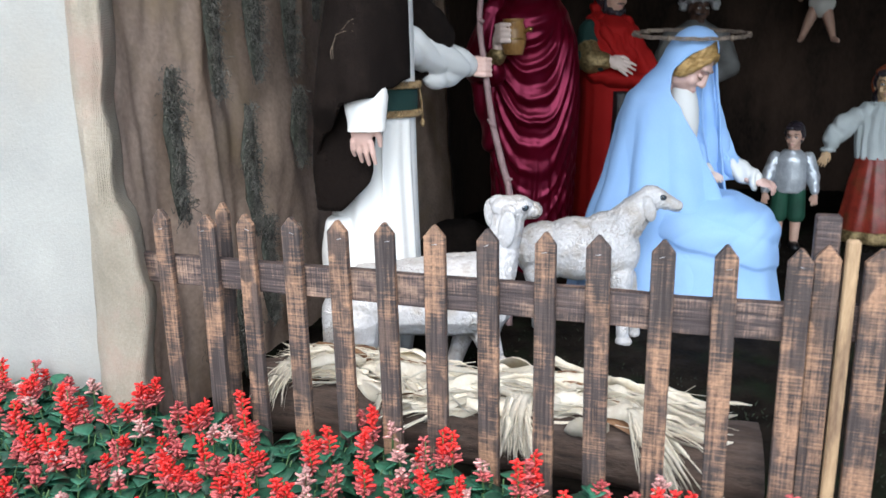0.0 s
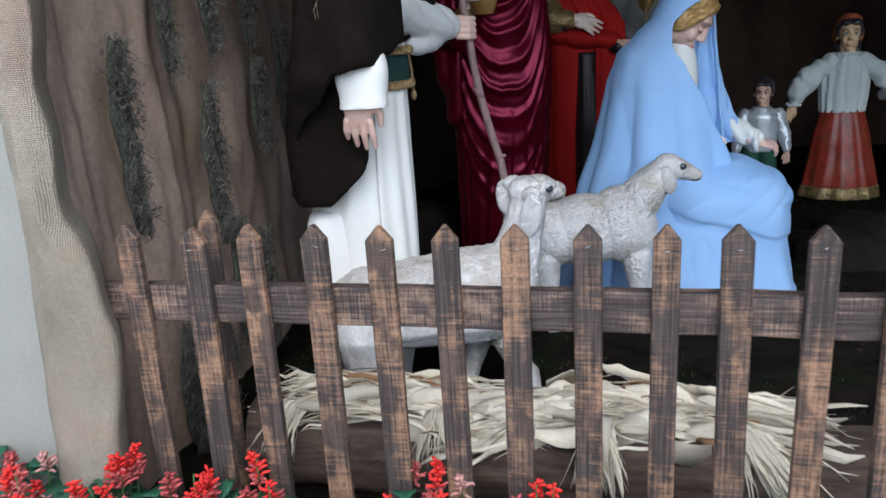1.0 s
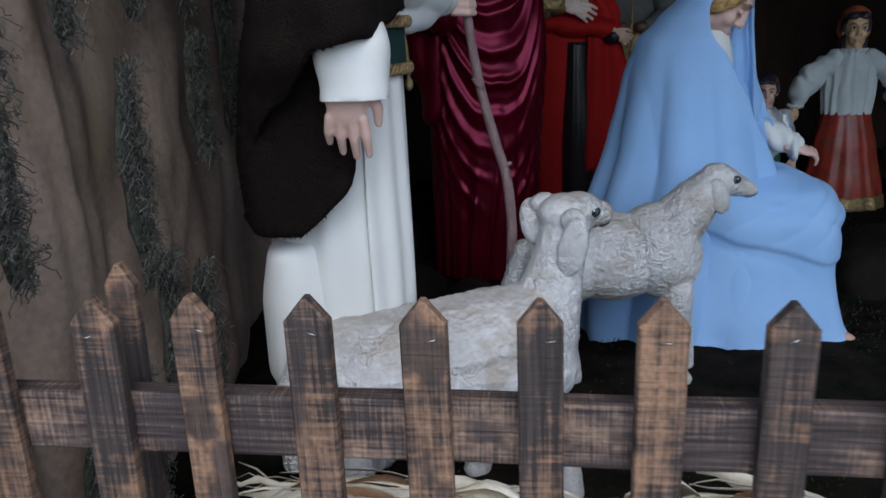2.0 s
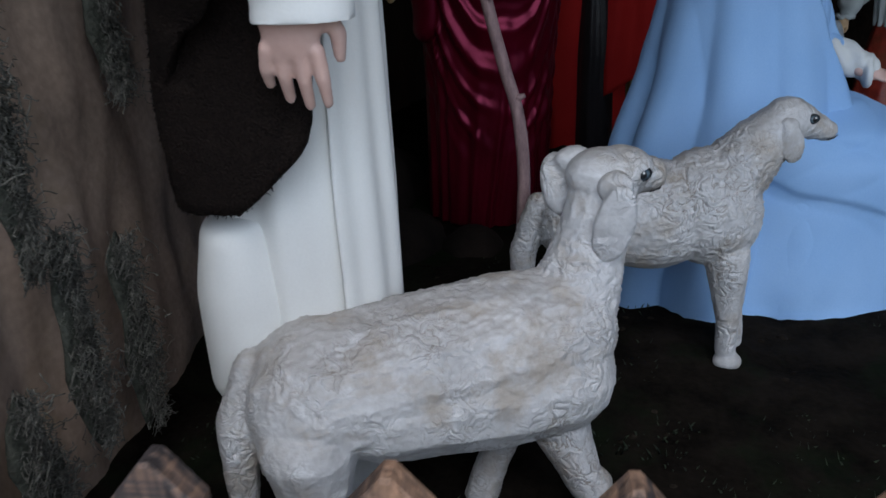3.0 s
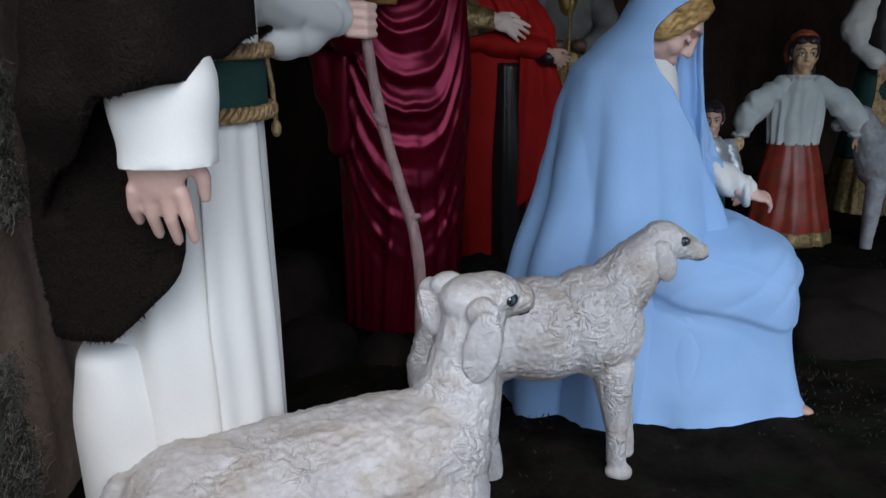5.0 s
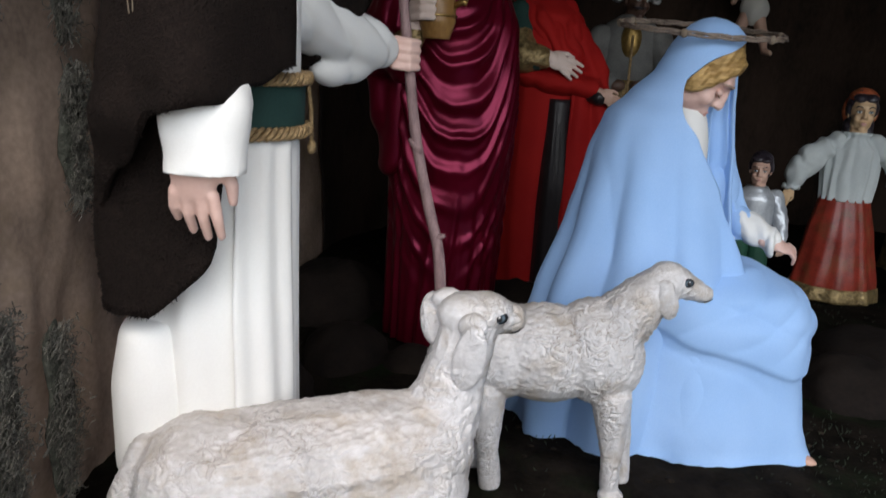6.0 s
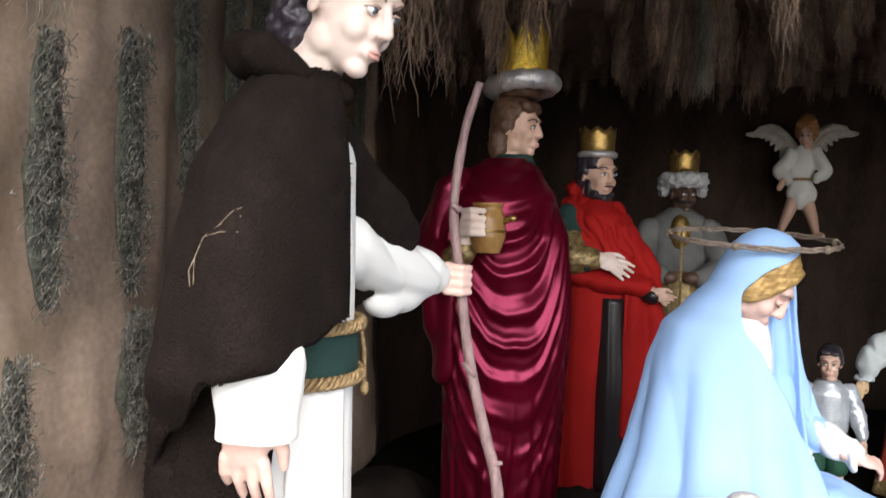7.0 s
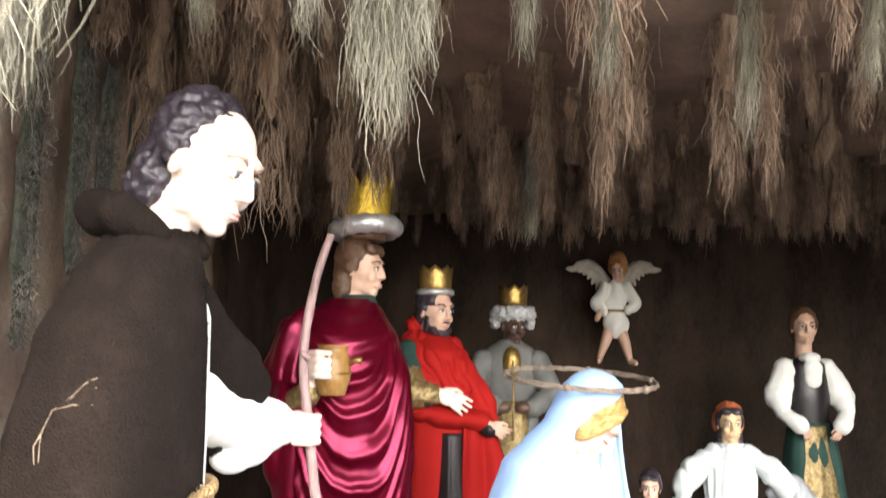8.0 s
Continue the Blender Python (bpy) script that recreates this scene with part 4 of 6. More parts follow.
def wall_moss_mesh(seed, strands, height, width):
    """A flat felted clump of short curls on the plane y = 0, its top at the origin."""
    r = random.Random(seed)
    b = Build()
    for k in range(strands):
        z = -height * r.random()
        w = width * (0.55 + 0.45 * math.sin(9 * z / height + seed)) * (1 - 0.5 * max(0, -z / height - 0.7) / 0.3)
        p = Vector((r.gauss(0, w * 0.5), -abs(r.gauss(0, 0.012)), z))
        pts, q, steps, ln = [p.copy()], r.uniform(0, 6.28), 6, r.uniform(0.025, 0.06)
        for i in range(steps):
            q += r.gauss(0, 1.5)
            p = p + Vector((math.cos(q), 0.6 * math.sin(q * 1.7), math.sin(q) - 0.15)) * (ln / steps)
            p.y = min(p.y, 0.004)
            pts.append(p.copy())
        wd = r.uniform(0.0006, 0.0013)
        b.add(*tube(pts, wd, 3), MOSSWALL)
    v, f = ellipsoid((0, 0.006, -height / 2), (width * 0.75, 0.014, height * 0.52), n=14)
    b.add([p * 1.0 + Vector((0.5 * width * noise.noise((p.z * 9, seed, 1)), 0.006 * noise.noise(p * 40), 0)) for p in v], f, MOSSFELT)
    return b.mesh("wall_moss")


hang_a = [moss_mesh("hanging_moss", 30 + i, 420, ln, wd, MOSSHANG) for i, (ln, wd) in enumerate(((0.50, 0.045), (0.65, 0.05), (0.36, 0.05)))]
hang_b = [moss_mesh("hanging_moss", 40 + i, 190, ln, wd, MOSSDRY, MOSSCORE, (0.0012, 0.0036), 5) for i, (ln, wd) in enumerate(((0.55, 0.085), (0.78, 0.095), (0.42, 0.10), (0.65, 0.06)))]
r = random.Random(77)


def hang(mesh, x, y, z, s, label):
    ob = tagged(new("hanging_moss", mesh), label, "moss", "hanging moss", "stuff")
    ob.matrix_world = pose(x, y, z, r.uniform(-4, 4), r.uniform(-4, 4), r.uniform(0, 360)) @ Matrix.Diagonal((s, s, s * r.uniform(0.85, 1.15), 1))
    return ob


for k in range(500):
    y = 2.7 + 4.8 * r.random() ** 0.85
    x = r.uniform(-1.0, 4.6)
    if y < 3.5 and r.random() < 0.25:
        continue
    kind = r.randrange(4)
    s = min(r.uniform(0.6, 1.1) * (0.75 if y < 3.6 else 1.0), (roof_height(x, y) - 1.40 - 0.125 * (y - 1.5)) / ((0.55, 0.78, 0.42, 0.65)[kind] * 1.1))
    s *= r.uniform(0.62, 1.0)
    hang(hang_b[kind], x, y, roof_height(x, y) + 0.01, s, "brown dry hanging moss on the cloth ceiling")
for x, y, tip in ((0.02, 2.90, 1.73), (0.06, 2.94, 1.78), (-0.03, 2.92, 1.84), (-0.17, 2.95, 1.86), (-0.80, 3.05, 1.70), (-0.84, 3.18, 1.76), (-0.82, 2.95, 1.84), (0.55, 5.26, 1.84), (0.50, 5.3, 1.9), (0.95, 3.5, 1.92), (1.5, 3.6, 1.95),
                  (2.1, 3.8, 1.95), (0.5, 3.3, 1.92), (1.2, 3.3, 1.96), (-0.45, 3.1, 2.02), (0.3, 3.2, 2.0), (-0.78, 2.74, 1.62), (-0.76, 2.82, 1.74), (-0.82, 2.66, 1.52), (-0.74, 2.9, 1.86), (-0.33, 2.32, 1.48), (-0.365, 2.36, 1.52)):
    k = r.randrange(3)
    hang(hang_a[k], x, y, roof_height(x, y) + 0.01, (roof_height(x, y) - tip) / ((0.50, 0.65, 0.36)[k] * 1.12), "grey-green hanging moss on the cloth ceiling")


def wall_x(y):
    return -0.90 + 0.075 - 0.11 * max(0.0, y - 2.9)


for k, (y, top, h, w) in enumerate(((2.27, 1.16, 0.46, 0.040), (2.50, 1.62, 0.55, 0.040), (2.66, 1.03, 0.45, 0.045), (2.74, 1.62, 0.50, 0.05), (2.73, 0.62, 0.40, 0.05), (3.00, 1.68, 0.55, 0.055), (3.02, 1.08, 0.30, 0.045), (3.26, 2.05, 0.70, 0.055),
                                    (2.38, 0.40, 0.36, 0.05), (2.56, 0.42, 0.36, 0.06), (2.90, 0.55, 0.40, 0.05), (3.30, 1.20, 0.4, 0.05), (2.30, 1.95, 0.5, 0.05), (3.9, 1.7, 0.6, 0.06), (4.4, 1.5, 0.5, 0.06), (3.55, 2.35, 0.8, 0.06), (3.75, 2.2, 0.5, 0.05), (4.05, 2.35, 0.9, 0.07), (4.6, 2.3, 0.8, 0.07), (5.1, 2.3, 0.9, 0.08))):
    ob = tagged(new("wall_moss", wall_moss_mesh(60 + k, 1100, h, w * 1.15)), "dark grey-green moss clump stuck on the cloth wall", "moss", "wall moss", "stuff")
    ob.matrix_world = pose(wall_x(y), y, top, 0, 0, 90)

b = Build()
r2 = random.Random(8)
for k in range(18000):
    x, y = r2.uniform(-0.85, 3.2), 2.4 + 3.4 * r2.random() ** 1.4
    if noise.noise((x * 1.6, y * 1.6, 3)) + 0.4 * noise.noise((x * 7, y * 7, 1)) < 0.0:
        continue
    h = r2.uniform(0.008, 0.030)
    a = r2.uniform(0, 6.28)
    dx, dy = 0.6 * h * math.cos(a), 0.6 * h * math.sin(a)
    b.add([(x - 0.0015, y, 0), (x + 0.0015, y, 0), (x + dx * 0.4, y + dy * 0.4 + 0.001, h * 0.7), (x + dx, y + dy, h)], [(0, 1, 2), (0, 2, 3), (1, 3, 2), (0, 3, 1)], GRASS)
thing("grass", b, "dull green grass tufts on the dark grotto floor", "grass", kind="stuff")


b = Build()
for k in range(4200):
    x, y = r2.uniform(-0.85, 3.2), 2.2 + 3.2 * r2.random() ** 1.3
    if noise.noise((x * 3, y * 3, 9)) < -0.1:
        continue
    e = r2.uniform(0.004, 0.016)
    v, f = ellipsoid((x, y, e * 0.3), (e, e * r2.uniform(0.6, 1), e * 0.7), n=4)
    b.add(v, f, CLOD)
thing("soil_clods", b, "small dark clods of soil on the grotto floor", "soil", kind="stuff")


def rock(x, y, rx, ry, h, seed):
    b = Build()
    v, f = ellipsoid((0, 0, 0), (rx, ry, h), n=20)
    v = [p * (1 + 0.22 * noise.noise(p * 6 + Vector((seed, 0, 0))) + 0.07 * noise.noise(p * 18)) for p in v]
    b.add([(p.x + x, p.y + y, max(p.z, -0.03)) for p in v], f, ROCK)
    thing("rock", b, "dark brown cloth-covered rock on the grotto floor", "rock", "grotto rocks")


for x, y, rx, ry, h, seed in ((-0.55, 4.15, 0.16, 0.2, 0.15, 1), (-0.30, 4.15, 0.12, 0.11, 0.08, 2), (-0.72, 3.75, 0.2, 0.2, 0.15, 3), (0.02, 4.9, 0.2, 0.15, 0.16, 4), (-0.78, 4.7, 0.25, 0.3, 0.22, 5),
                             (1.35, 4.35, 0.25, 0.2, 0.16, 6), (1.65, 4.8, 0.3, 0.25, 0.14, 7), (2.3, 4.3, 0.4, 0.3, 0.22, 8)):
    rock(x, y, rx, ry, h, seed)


# ---- statues ----
def wool(amount):
    """Brushed plaster: soft lumps, and lapped flakes that thicken towards the back."""
    def relief(p):
        up = max(0.25, min(1.0, (p.z - 0.22) * 6)) * (1 if p.z < 0.58 else 0.35)
        flake = abs(noise.noise(Vector((p.x * 42 + 3 * noise.noise(p * 9), p.y * 42, p.z * 75))))
        return amount * (0.55 * noise.noise(p * 17) + 0.35 * noise.noise(p * 48) + up * (0.9 * max(0.0, 0.16 - flake) * 6 - 0.5 + 0.8 * noise.noise(p * 85)))
    return relief


def sheep_eye(b, c, out, s=1.0):
    """A painted eye: dark rim, pale ring, dark pupil."""
    d = Vector(out).normalized()
    q = Vector((1, 0, 0)).rotation_difference(d).to_euler()
    t = [math.degrees(a) for a in q]
    for off, r, mat in ((0.0, (0.007, 0.020, 0.014), BLACKPAINT), (0.004, (0.006, 0.014, 0.010), IRIS), (0.0075, (0.004, 0.007, 0.007), BLACKPAINT), (0.0105, (0.002, 0.002, 0.002), EYEWHITE)):
        c2 = Vector(c) + d * off + (Vector((0, 0, 0.004)) if mat is EYEWHITE else Vector())
        b.add(*ellipsoid(c2, [a * s for a in r], t, n=6), mat)


b = Build()
body = chain([(-0.425, 2.745, 0.335), (-0.28, 2.80, 0.350), (-0.12, 2.86, 0.368), (-0.035, 2.895, 0.380)], [0.128, 0.129, 0.130, 0.118])
body += chain([(-0.32, 2.77, 0.315), (-0.12, 2.84, 0.315), (-0.03, 2.87, 0.315)], [0.115, 0.122, 0.112])
body += [ellipsoid((-0.44, 2.735, 0.31), (0.105, 0.115, 0.13)), ellipsoid((-0.03, 2.87, 0.28), (0.082, 0.07, 0.12)), ellipsoid((-0.015, 2.91, 0.44), (0.075, 0.075, 0.06))]
body += chain([(0.0, 2.915, 0.43), (0.032, 2.935, 0.54), (0.050, 2.945, 0.635)], [0.084, 0.063, 0.058])
body += [ellipsoid((0.046, 2.945, 0.655), (0.064, 0.058, 0.046)), ellipsoid((0.085, 2.955, 0.664), (0.045, 0.050, 0.036))] + capsule((0.075, 2.96, 0.655), (0.128, 2.988, 0.642), 0.048, 0.033)
body += [ellipsoid((0.128, 2.988, 0.642), (0.031, 0.031, 0.029))]
body += capsule((-0.035, 2.86, 0.25), (0.032, 2.83, 0.10), 0.062, 0.034) + capsule((0.045, 2.83, 0.10), (0.062, 2.80, 0.018), 0.036, 0.033)
body += capsule((-0.10, 2.91, 0.22), (-0.14, 2.89, 0.1), 0.045, 0.032) + capsule((-0.14, 2.89, 0.10), (-0.165, 2.88, 0.02), 0.032, 0.034)
body += capsule((-0.43, 2.68, 0.27), (-0.42, 2.665, 0.13), 0.085, 0.05) + capsule((-0.42, 2.665, 0.13), (-0.44, 2.66, 0.02), 0.05, 0.038)
body += capsule((-0.47, 2.79, 0.26), (-0.47, 2.80, 0.13), 0.075, 0.045) + capsule((-0.47, 2.80, 0.13), (-0.50, 2.80, 0.02), 0.045, 0.036)
body += chain([(-0.525, 2.73, 0.38), (-0.555, 2.70, 0.29), (-0.56, 2.685, 0.14)], [0.04, 0.04, 0.026])
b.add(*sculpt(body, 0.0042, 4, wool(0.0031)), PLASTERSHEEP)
ears = [ellipsoid((0.062, 2.866, 0.592), (0.035, 0.015, 0.074), (8, 10, 0)), ellipsoid((0.062, 2.886, 0.650), (0.030, 0.022, 0.030))]
ears += [ellipsoid((-0.028, 2.985, 0.625), (0.032, 0.020, 0.058), (-12, -10, 0)), ellipsoid((0.0, 2.975, 0.672), (0.035, 0.025, 0.025))]
b.add(*sculpt(ears, 0.005, 3, wool(0.002)), PLASTERSHEEP)
sheep_eye(b, (0.106, 2.922, 0.662), (0.35, -1, 0.08), 1.02)
b.add(*tube([(0.154, 2.983, 0.632), (0.144, 2.966, 0.623), (0.128, 2.961, 0.619)], [0.001, 0.0018, 0.001], 5), BLACKPAINT)
b.add(*tube([(0.151, 2.974, 0.652), (0.144, 2.966, 0.652)], [0.002, 0.0015], 5), BLACKPAINT)
thing("sheep_statue", b, "white painted plaster sheep statue standing behind the husks", "statue", "sheep statues")

b = Build()
body = [ellipsoid((0.07, 3.44, 0.385), (0.14, 0.11, 0.125)), ellipsoid((0.20, 3.445, 0.40), (0.17, 0.11, 0.135)), ellipsoid((0.33, 3.45, 0.42), (0.125, 0.105, 0.145), (0, -12, 0)), ellipsoid((0.385, 3.45, 0.40), (0.075, 0.08, 0.115))]
body += chain([(0.36, 3.455, 0.47), (0.43, 3.46, 0.56), (0.485, 3.465, 0.615)], [0.092, 0.070, 0.054])
body += [ellipsoid((0.495, 3.468, 0.628), (0.055, 0.047, 0.045), (0, 20, 10))] + capsule((0.52, 3.475, 0.618), (0.592, 3.50, 0.588), 0.042, 0.024)
body += capsule((0.385, 3.425, 0.30), (0.40, 3.42, 0.16), 0.055, 0.034) + capsule((0.40, 3.42, 0.16), (0.405, 3.42, 0.05), 0.03, 0.026) + [ellipsoid((0.412, 3.415, 0.022), (0.036, 0.030, 0.026))]
body += capsule((0.40, 3.50, 0.28), (0.43, 3.51, 0.14), 0.045, 0.030) + capsule((0.43, 3.51, 0.14), (0.44, 3.51, 0.03), 0.028, 0.028)
body += capsule((0.05, 3.40, 0.30), (0.07, 3.39, 0.14), 0.065, 0.034) + capsule((0.07, 3.39, 0.14), (0.085, 3.39, 0.03), 0.030, 0.032)
body += capsule((0.02, 3.49, 0.30), (0.02, 3.50, 0.14), 0.06, 0.034) + capsule((0.02, 3.50, 0.14), (0.03, 3.50, 0.03), 0.030, 0.032)
body += chain([(-0.06, 3.44, 0.42), (-0.10, 3.44, 0.30), (-0.10, 3.44, 0.16)], [0.035, 0.035, 0.022])
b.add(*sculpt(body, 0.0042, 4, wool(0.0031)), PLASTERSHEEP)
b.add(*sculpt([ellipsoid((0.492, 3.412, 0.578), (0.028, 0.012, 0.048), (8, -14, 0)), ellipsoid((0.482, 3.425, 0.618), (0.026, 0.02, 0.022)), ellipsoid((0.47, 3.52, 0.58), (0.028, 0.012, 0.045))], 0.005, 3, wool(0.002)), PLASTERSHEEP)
sheep_eye(b, (0.538, 3.442, 0.628), (0.25, -1, 0.1), 0.85)
b.add(*tube([(0.612, 3.488, 0.580), (0.600, 3.478, 0.575), (0.585, 3.476, 0.572)], [0.001, 0.0015, 0.001], 5), BLACKPAINT)
thing("sheep_statue", b, "white painted plaster lamb statue beside the seated figure", "statue", "sheep statues")

b = Build()
body = [ellipsoid((0, 0, 0.44), (0.22, 0.14, 0.16)), ellipsoid((0.16, 0, 0.47), (0.13, 0.12, 0.15))] + chain([(0.2, 0, 0.52), (0.27, 0, 0.66)], [0.1, 0.065]) + capsule((0.28, 0, 0.68), (0.38, 0, 0.63), 0.06, 0.035)
for x, y in ((0.17, 0.07), (0.17, -0.07), (-0.15, 0.07), (-0.15, -0.07)):
    body += capsule((x, y, 0.34), (x + 0.01, y, 0.02), 0.05, 0.03)
body += [ellipsoid((0.26, s * 0.075, 0.63), (0.03, 0.015, 0.055)) for s in (1, -1)]
b.add(*sculpt(body, 0.010, 3, wool(0.006)), GREYSHEEP)
ob = thing("sheep_statue", b, "grey painted sheep statue beside the girl statue", "statue", "sheep statues")
ob.matrix_world = pose(2.20, 5.55, 0, 0, 0, 155)

# seated veiled figure in blue
def crease(a):
    """A soft cloth fold: broad round backs and narrow valleys."""
    return 1.0 - 2.0 * (1 - abs(math.sin(a / 2))) ** 1.6


b = Build()
def skirt_fold(a, z):
    return 0.034 * math.sin(8 * a + 2 * math.sin(3 * z)) * (1 - z / 0.7) + 0.02 * noise.noise((3 * math.cos(a), 3 * math.sin(a), 4 * z))
lap = robe([(0.0, 0.62, 3.93, 0.44, 0.27), (0.05, 0.63, 3.93, 0.405, 0.26), (0.25, 0.65, 3.93, 0.345, 0.24), (0.42, 0.66, 3.93, 0.33, 0.235), (0.50, 0.645, 3.93, 0.30, 0.21), (0.56, 0.62, 3.95, 0.20, 0.14)], 110, 50, skirt_fold, 2.4)
b.add(*sculpt([lap] + chain([(0.60, 3.90, 0.44), (0.84, 3.90, 0.44), (0.90, 3.90, 0.36)], [0.106, 0.080, 0.052]), 0.008, 6,
              lambda p: 0.011 * max(0.0, min(1.0, 60 * (p.z - 0.26 - 0.30 * (0.98 - p.x) - 0.02 * noise.noise(p * 7)))) * (1 if p.x > 0.5 else 0) + 0.004 * crease(60 * (p.z - 0.7 * p.x) + 5 * noise.noise(p * 3)) * max(0.0, min(1, (p.z - 0.3) * 6)) + 0.007 * crease(30 * (p.z + 0.45 * p.x) + 5 * noise.noise(p * 2.4)) * max(0.1, min(1, (p.z - 0.2) * 4)) + 0.004 * noise.noise(p * 5) + 0.005 * math.sin(40 * p.x + 4 * noise.noise(p * 4)) * max(0, 1 - p.z * 4)), BLUE)
# the mantle: one cloth from the crown of the head to the ground, open at the front
MANTLE = [(0.0, 0.47, 3.98, 0.37, 0.31), (0.22, 0.475, 3.98, 0.352, 0.295), (0.42, 0.49, 3.98, 0.318, 0.275), (0.67, 0.505, 3.99, 0.262, 0.245), (0.88, 0.51, 4.0, 0.226, 0.222), (1.0, 0.52, 4.0, 0.198, 0.188), (1.06, 0.545, 4.0, 0.163, 0.152), (1.14, 0.578, 4.0, 0.120, 0.118),
          (1.20, 0.594, 4.0, 0.108, 0.108), (1.24, 0.602, 4.0, 0.092, 0.094), (1.27, 0.604, 4.0, 0.064, 0.066), (1.285, 0.602, 4.0, 0.036, 0.038), (1.292, 0.60, 4.0, 0.004, 0.004)]
NEAR = [(0.0, -20), (0.45, -24), (0.60, -36), (0.80, -54), (0.95, -76), (1.05, -97), (1.12, -108), (1.17, -92), (1.205, -60), (1.228, -30), (1.248, -2), (1.268, 13), (1.292, 16)]
grid = []
for i in range(111):
    t = i / 110
    z = 1.292 * (1 - (1 - t) ** 1.0) if t < 0.9 else 1.292 * (0.9 + 0.1 * math.sin((t - 0.9) / 0.1 * math.pi / 2))
    cx, cy, rx, ry = profile(MANTLE, z)
    near, row = profile(NEAR, z)[0], []
    for j in range(141):
        u = j / 140
        a = radians(near - (340 + near) * u)
        w = max(0.0, 1 - z / 1.05)
        ex = max(0.0, 1 - u * 9) * (1 if z > 0.4 else z / 0.4)
        s = math.sin(10 * a + 2.2 * z + 1.8 * noise.noise((math.cos(a), math.sin(a), z * 1.6)))
        s = math.copysign(abs(s) ** 0.75, s)
        k = 1 + 0.070 * w * s + 0.055 * w * crease(9 * a + 1.5 * z + 2.0 * noise.noise((math.cos(a), math.sin(a), z + 4))) + 0.020 * noise.noise((2 * math.cos(a), 2 * math.sin(a), 1.8 * z)) * min(1, (1.3 - z) * 3) + 0.012 * math.sin(4 * a - 5 * z) * min(1, (1.3 - z) * 2) + 0.035 * ex * min(1, (1.25 - z) * 4)
        k += 0.009 * crease(15 * z + 5.0 * a + 4.5 * noise.noise((1.5 * math.cos(a), 1.5 * math.sin(a), 1.5 * z + 7))) * max(0.0, min(1, (1.15 - z) * 3)) * min(1, z * 3)
        row.append((cx + rx * k * math.cos(a), cy + ry * k * math.sin(a), z))
    grid.append(row)
b.add(*sheet(grid, 0.010), BLUE)
# far arm under the mantle
arm = chain([(0.57, 4.18, 0.98), (0.64, 4.22, 0.83), (0.74, 4.20, 0.70), (0.80, 4.15, 0.665)], [0.070, 0.075, 0.065, 0.056])
arm += [ellipsoid((0.66, 4.15, 0.73), (0.11, 0.06, 0.15), (0, 28, 0)), ellipsoid((0.60, 4.14, 0.92), (0.05, 0.05, 0.16), (0, -10, 0))]
b.add(*sculpt(arm, 0.008, 5, lambda p: 0.006 * math.sin(38 * p.x + 14 * p.z + 3 * noise.noise(p * 5))), BLUE)
# far side of the mantle, falling to the wrist
FALL = [(0.62, 0.865, 4.12), (0.66, 0.845, 4.13), (0.75, 0.795, 4.13), (0.87, 0.750, 4.12), (1.03, 0.700, 4.08), (1.12, 0.684, 4.06), (1.20, 0.668, 4.05)]
grid = []
for i in range(41):
    z = 1.20 - 0.58 * i / 40
    ox, oy = profile(FALL, z)
    wide = 0.07 + 0.30 * (1.20 - z)
    grid.append([(ox - wide * u, oy - 0.055 * u * min(1, (1.2 - z) * 4) + 0.012 * crease(15 * u + 5 * z + 1.5 * noise.noise((2 * u, 4 * z, 3))) * min(1, (1.22 - z) * 5), z - 0.03 * u) for u in [j / 30 for j in range(31)]])
b.add(*sheet(grid, 0.010), BLUE)
b.add(*sculpt([ellipsoid((0.56, 4.03, 0.88), (0.080, 0.10, 0.21))], 0.01, 2, lambda p: 0.004 * math.sin(40 * p.y)), WHITECLOTH)
M = facing(0.586, 3.985, 1.136, -14, 43)
head(b, M, ROSESKIN, 1.03, eyes=False, brow=SOFTBROW)
for side in (1, -1):
    b.add(*shifted([ellipsoid((0.077, side * 0.031, 0.002), (0.012, 0.017, 0.010), n=8)], M)[0], ROSESKIN)
    b.add(*shifted([tube([(0.079, side * 0.016, -0.006), (0.089, side * 0.026, -0.008), (0.087, side * 0.038, -0.007), (0.074, side * 0.048, -0.003)], [0.0010, 0.0018, 0.0018, 0.001], 6)], M)[0], BROWNHAIR)
M = M @ Matrix.Scale(1.05, 4)
hp = [ellipsoid((-0.022, 0, 0.046), (0.092, 0.083, 0.097)), ellipsoid((-0.004, 0, 0.046), (0.050, 0.081, 0.058))] + [ellipsoid((-0.010, side * 0.074, -0.014), (0.034, 0.015, 0.044)) for side in (1, -1)]
for side in (1, -1):
    hp += chain([(0.056, side * 0.010, 0.098), (0.056, side * 0.040, 0.074), (0.046, side * 0.062, 0.038), (0.034, side * 0.071, 0.0), (0.018, side * 0.071, -0.036), (-0.01, side * 0.066, -0.06)], [0.011, 0.015, 0.016, 0.016, 0.014, 0.010])
b.add(*sculpt(shifted(hp, M), 0.005, 2, lambda p: 0.0011 * math.sin(260 * (p.x - 0.5 * p.z)) + 0.001 * noise.noise(p * 60)), GOLDHAIR)
b.add(*sculpt(chain([(0.80, 4.14, 0.665), (0.86, 4.11, 0.635), (0.885, 4.10, 0.622)], [0.050, 0.046, 0.038]) + [tube([(0.892 + 0.010 * math.cos(a), 4.095 + 0.038 * math.cos(a), 0.618 + 0.040 * math.sin(a)) for a in [2 * math.pi * i / 20 for i in range(20)]], 0.011, 8, closed=True)], 0.005, 2, lambda p: 0.004 * math.sin(110 * p.x + 40 * p.z) + 0.002 * noise.noise(p * 40)), WHITECLOTH)
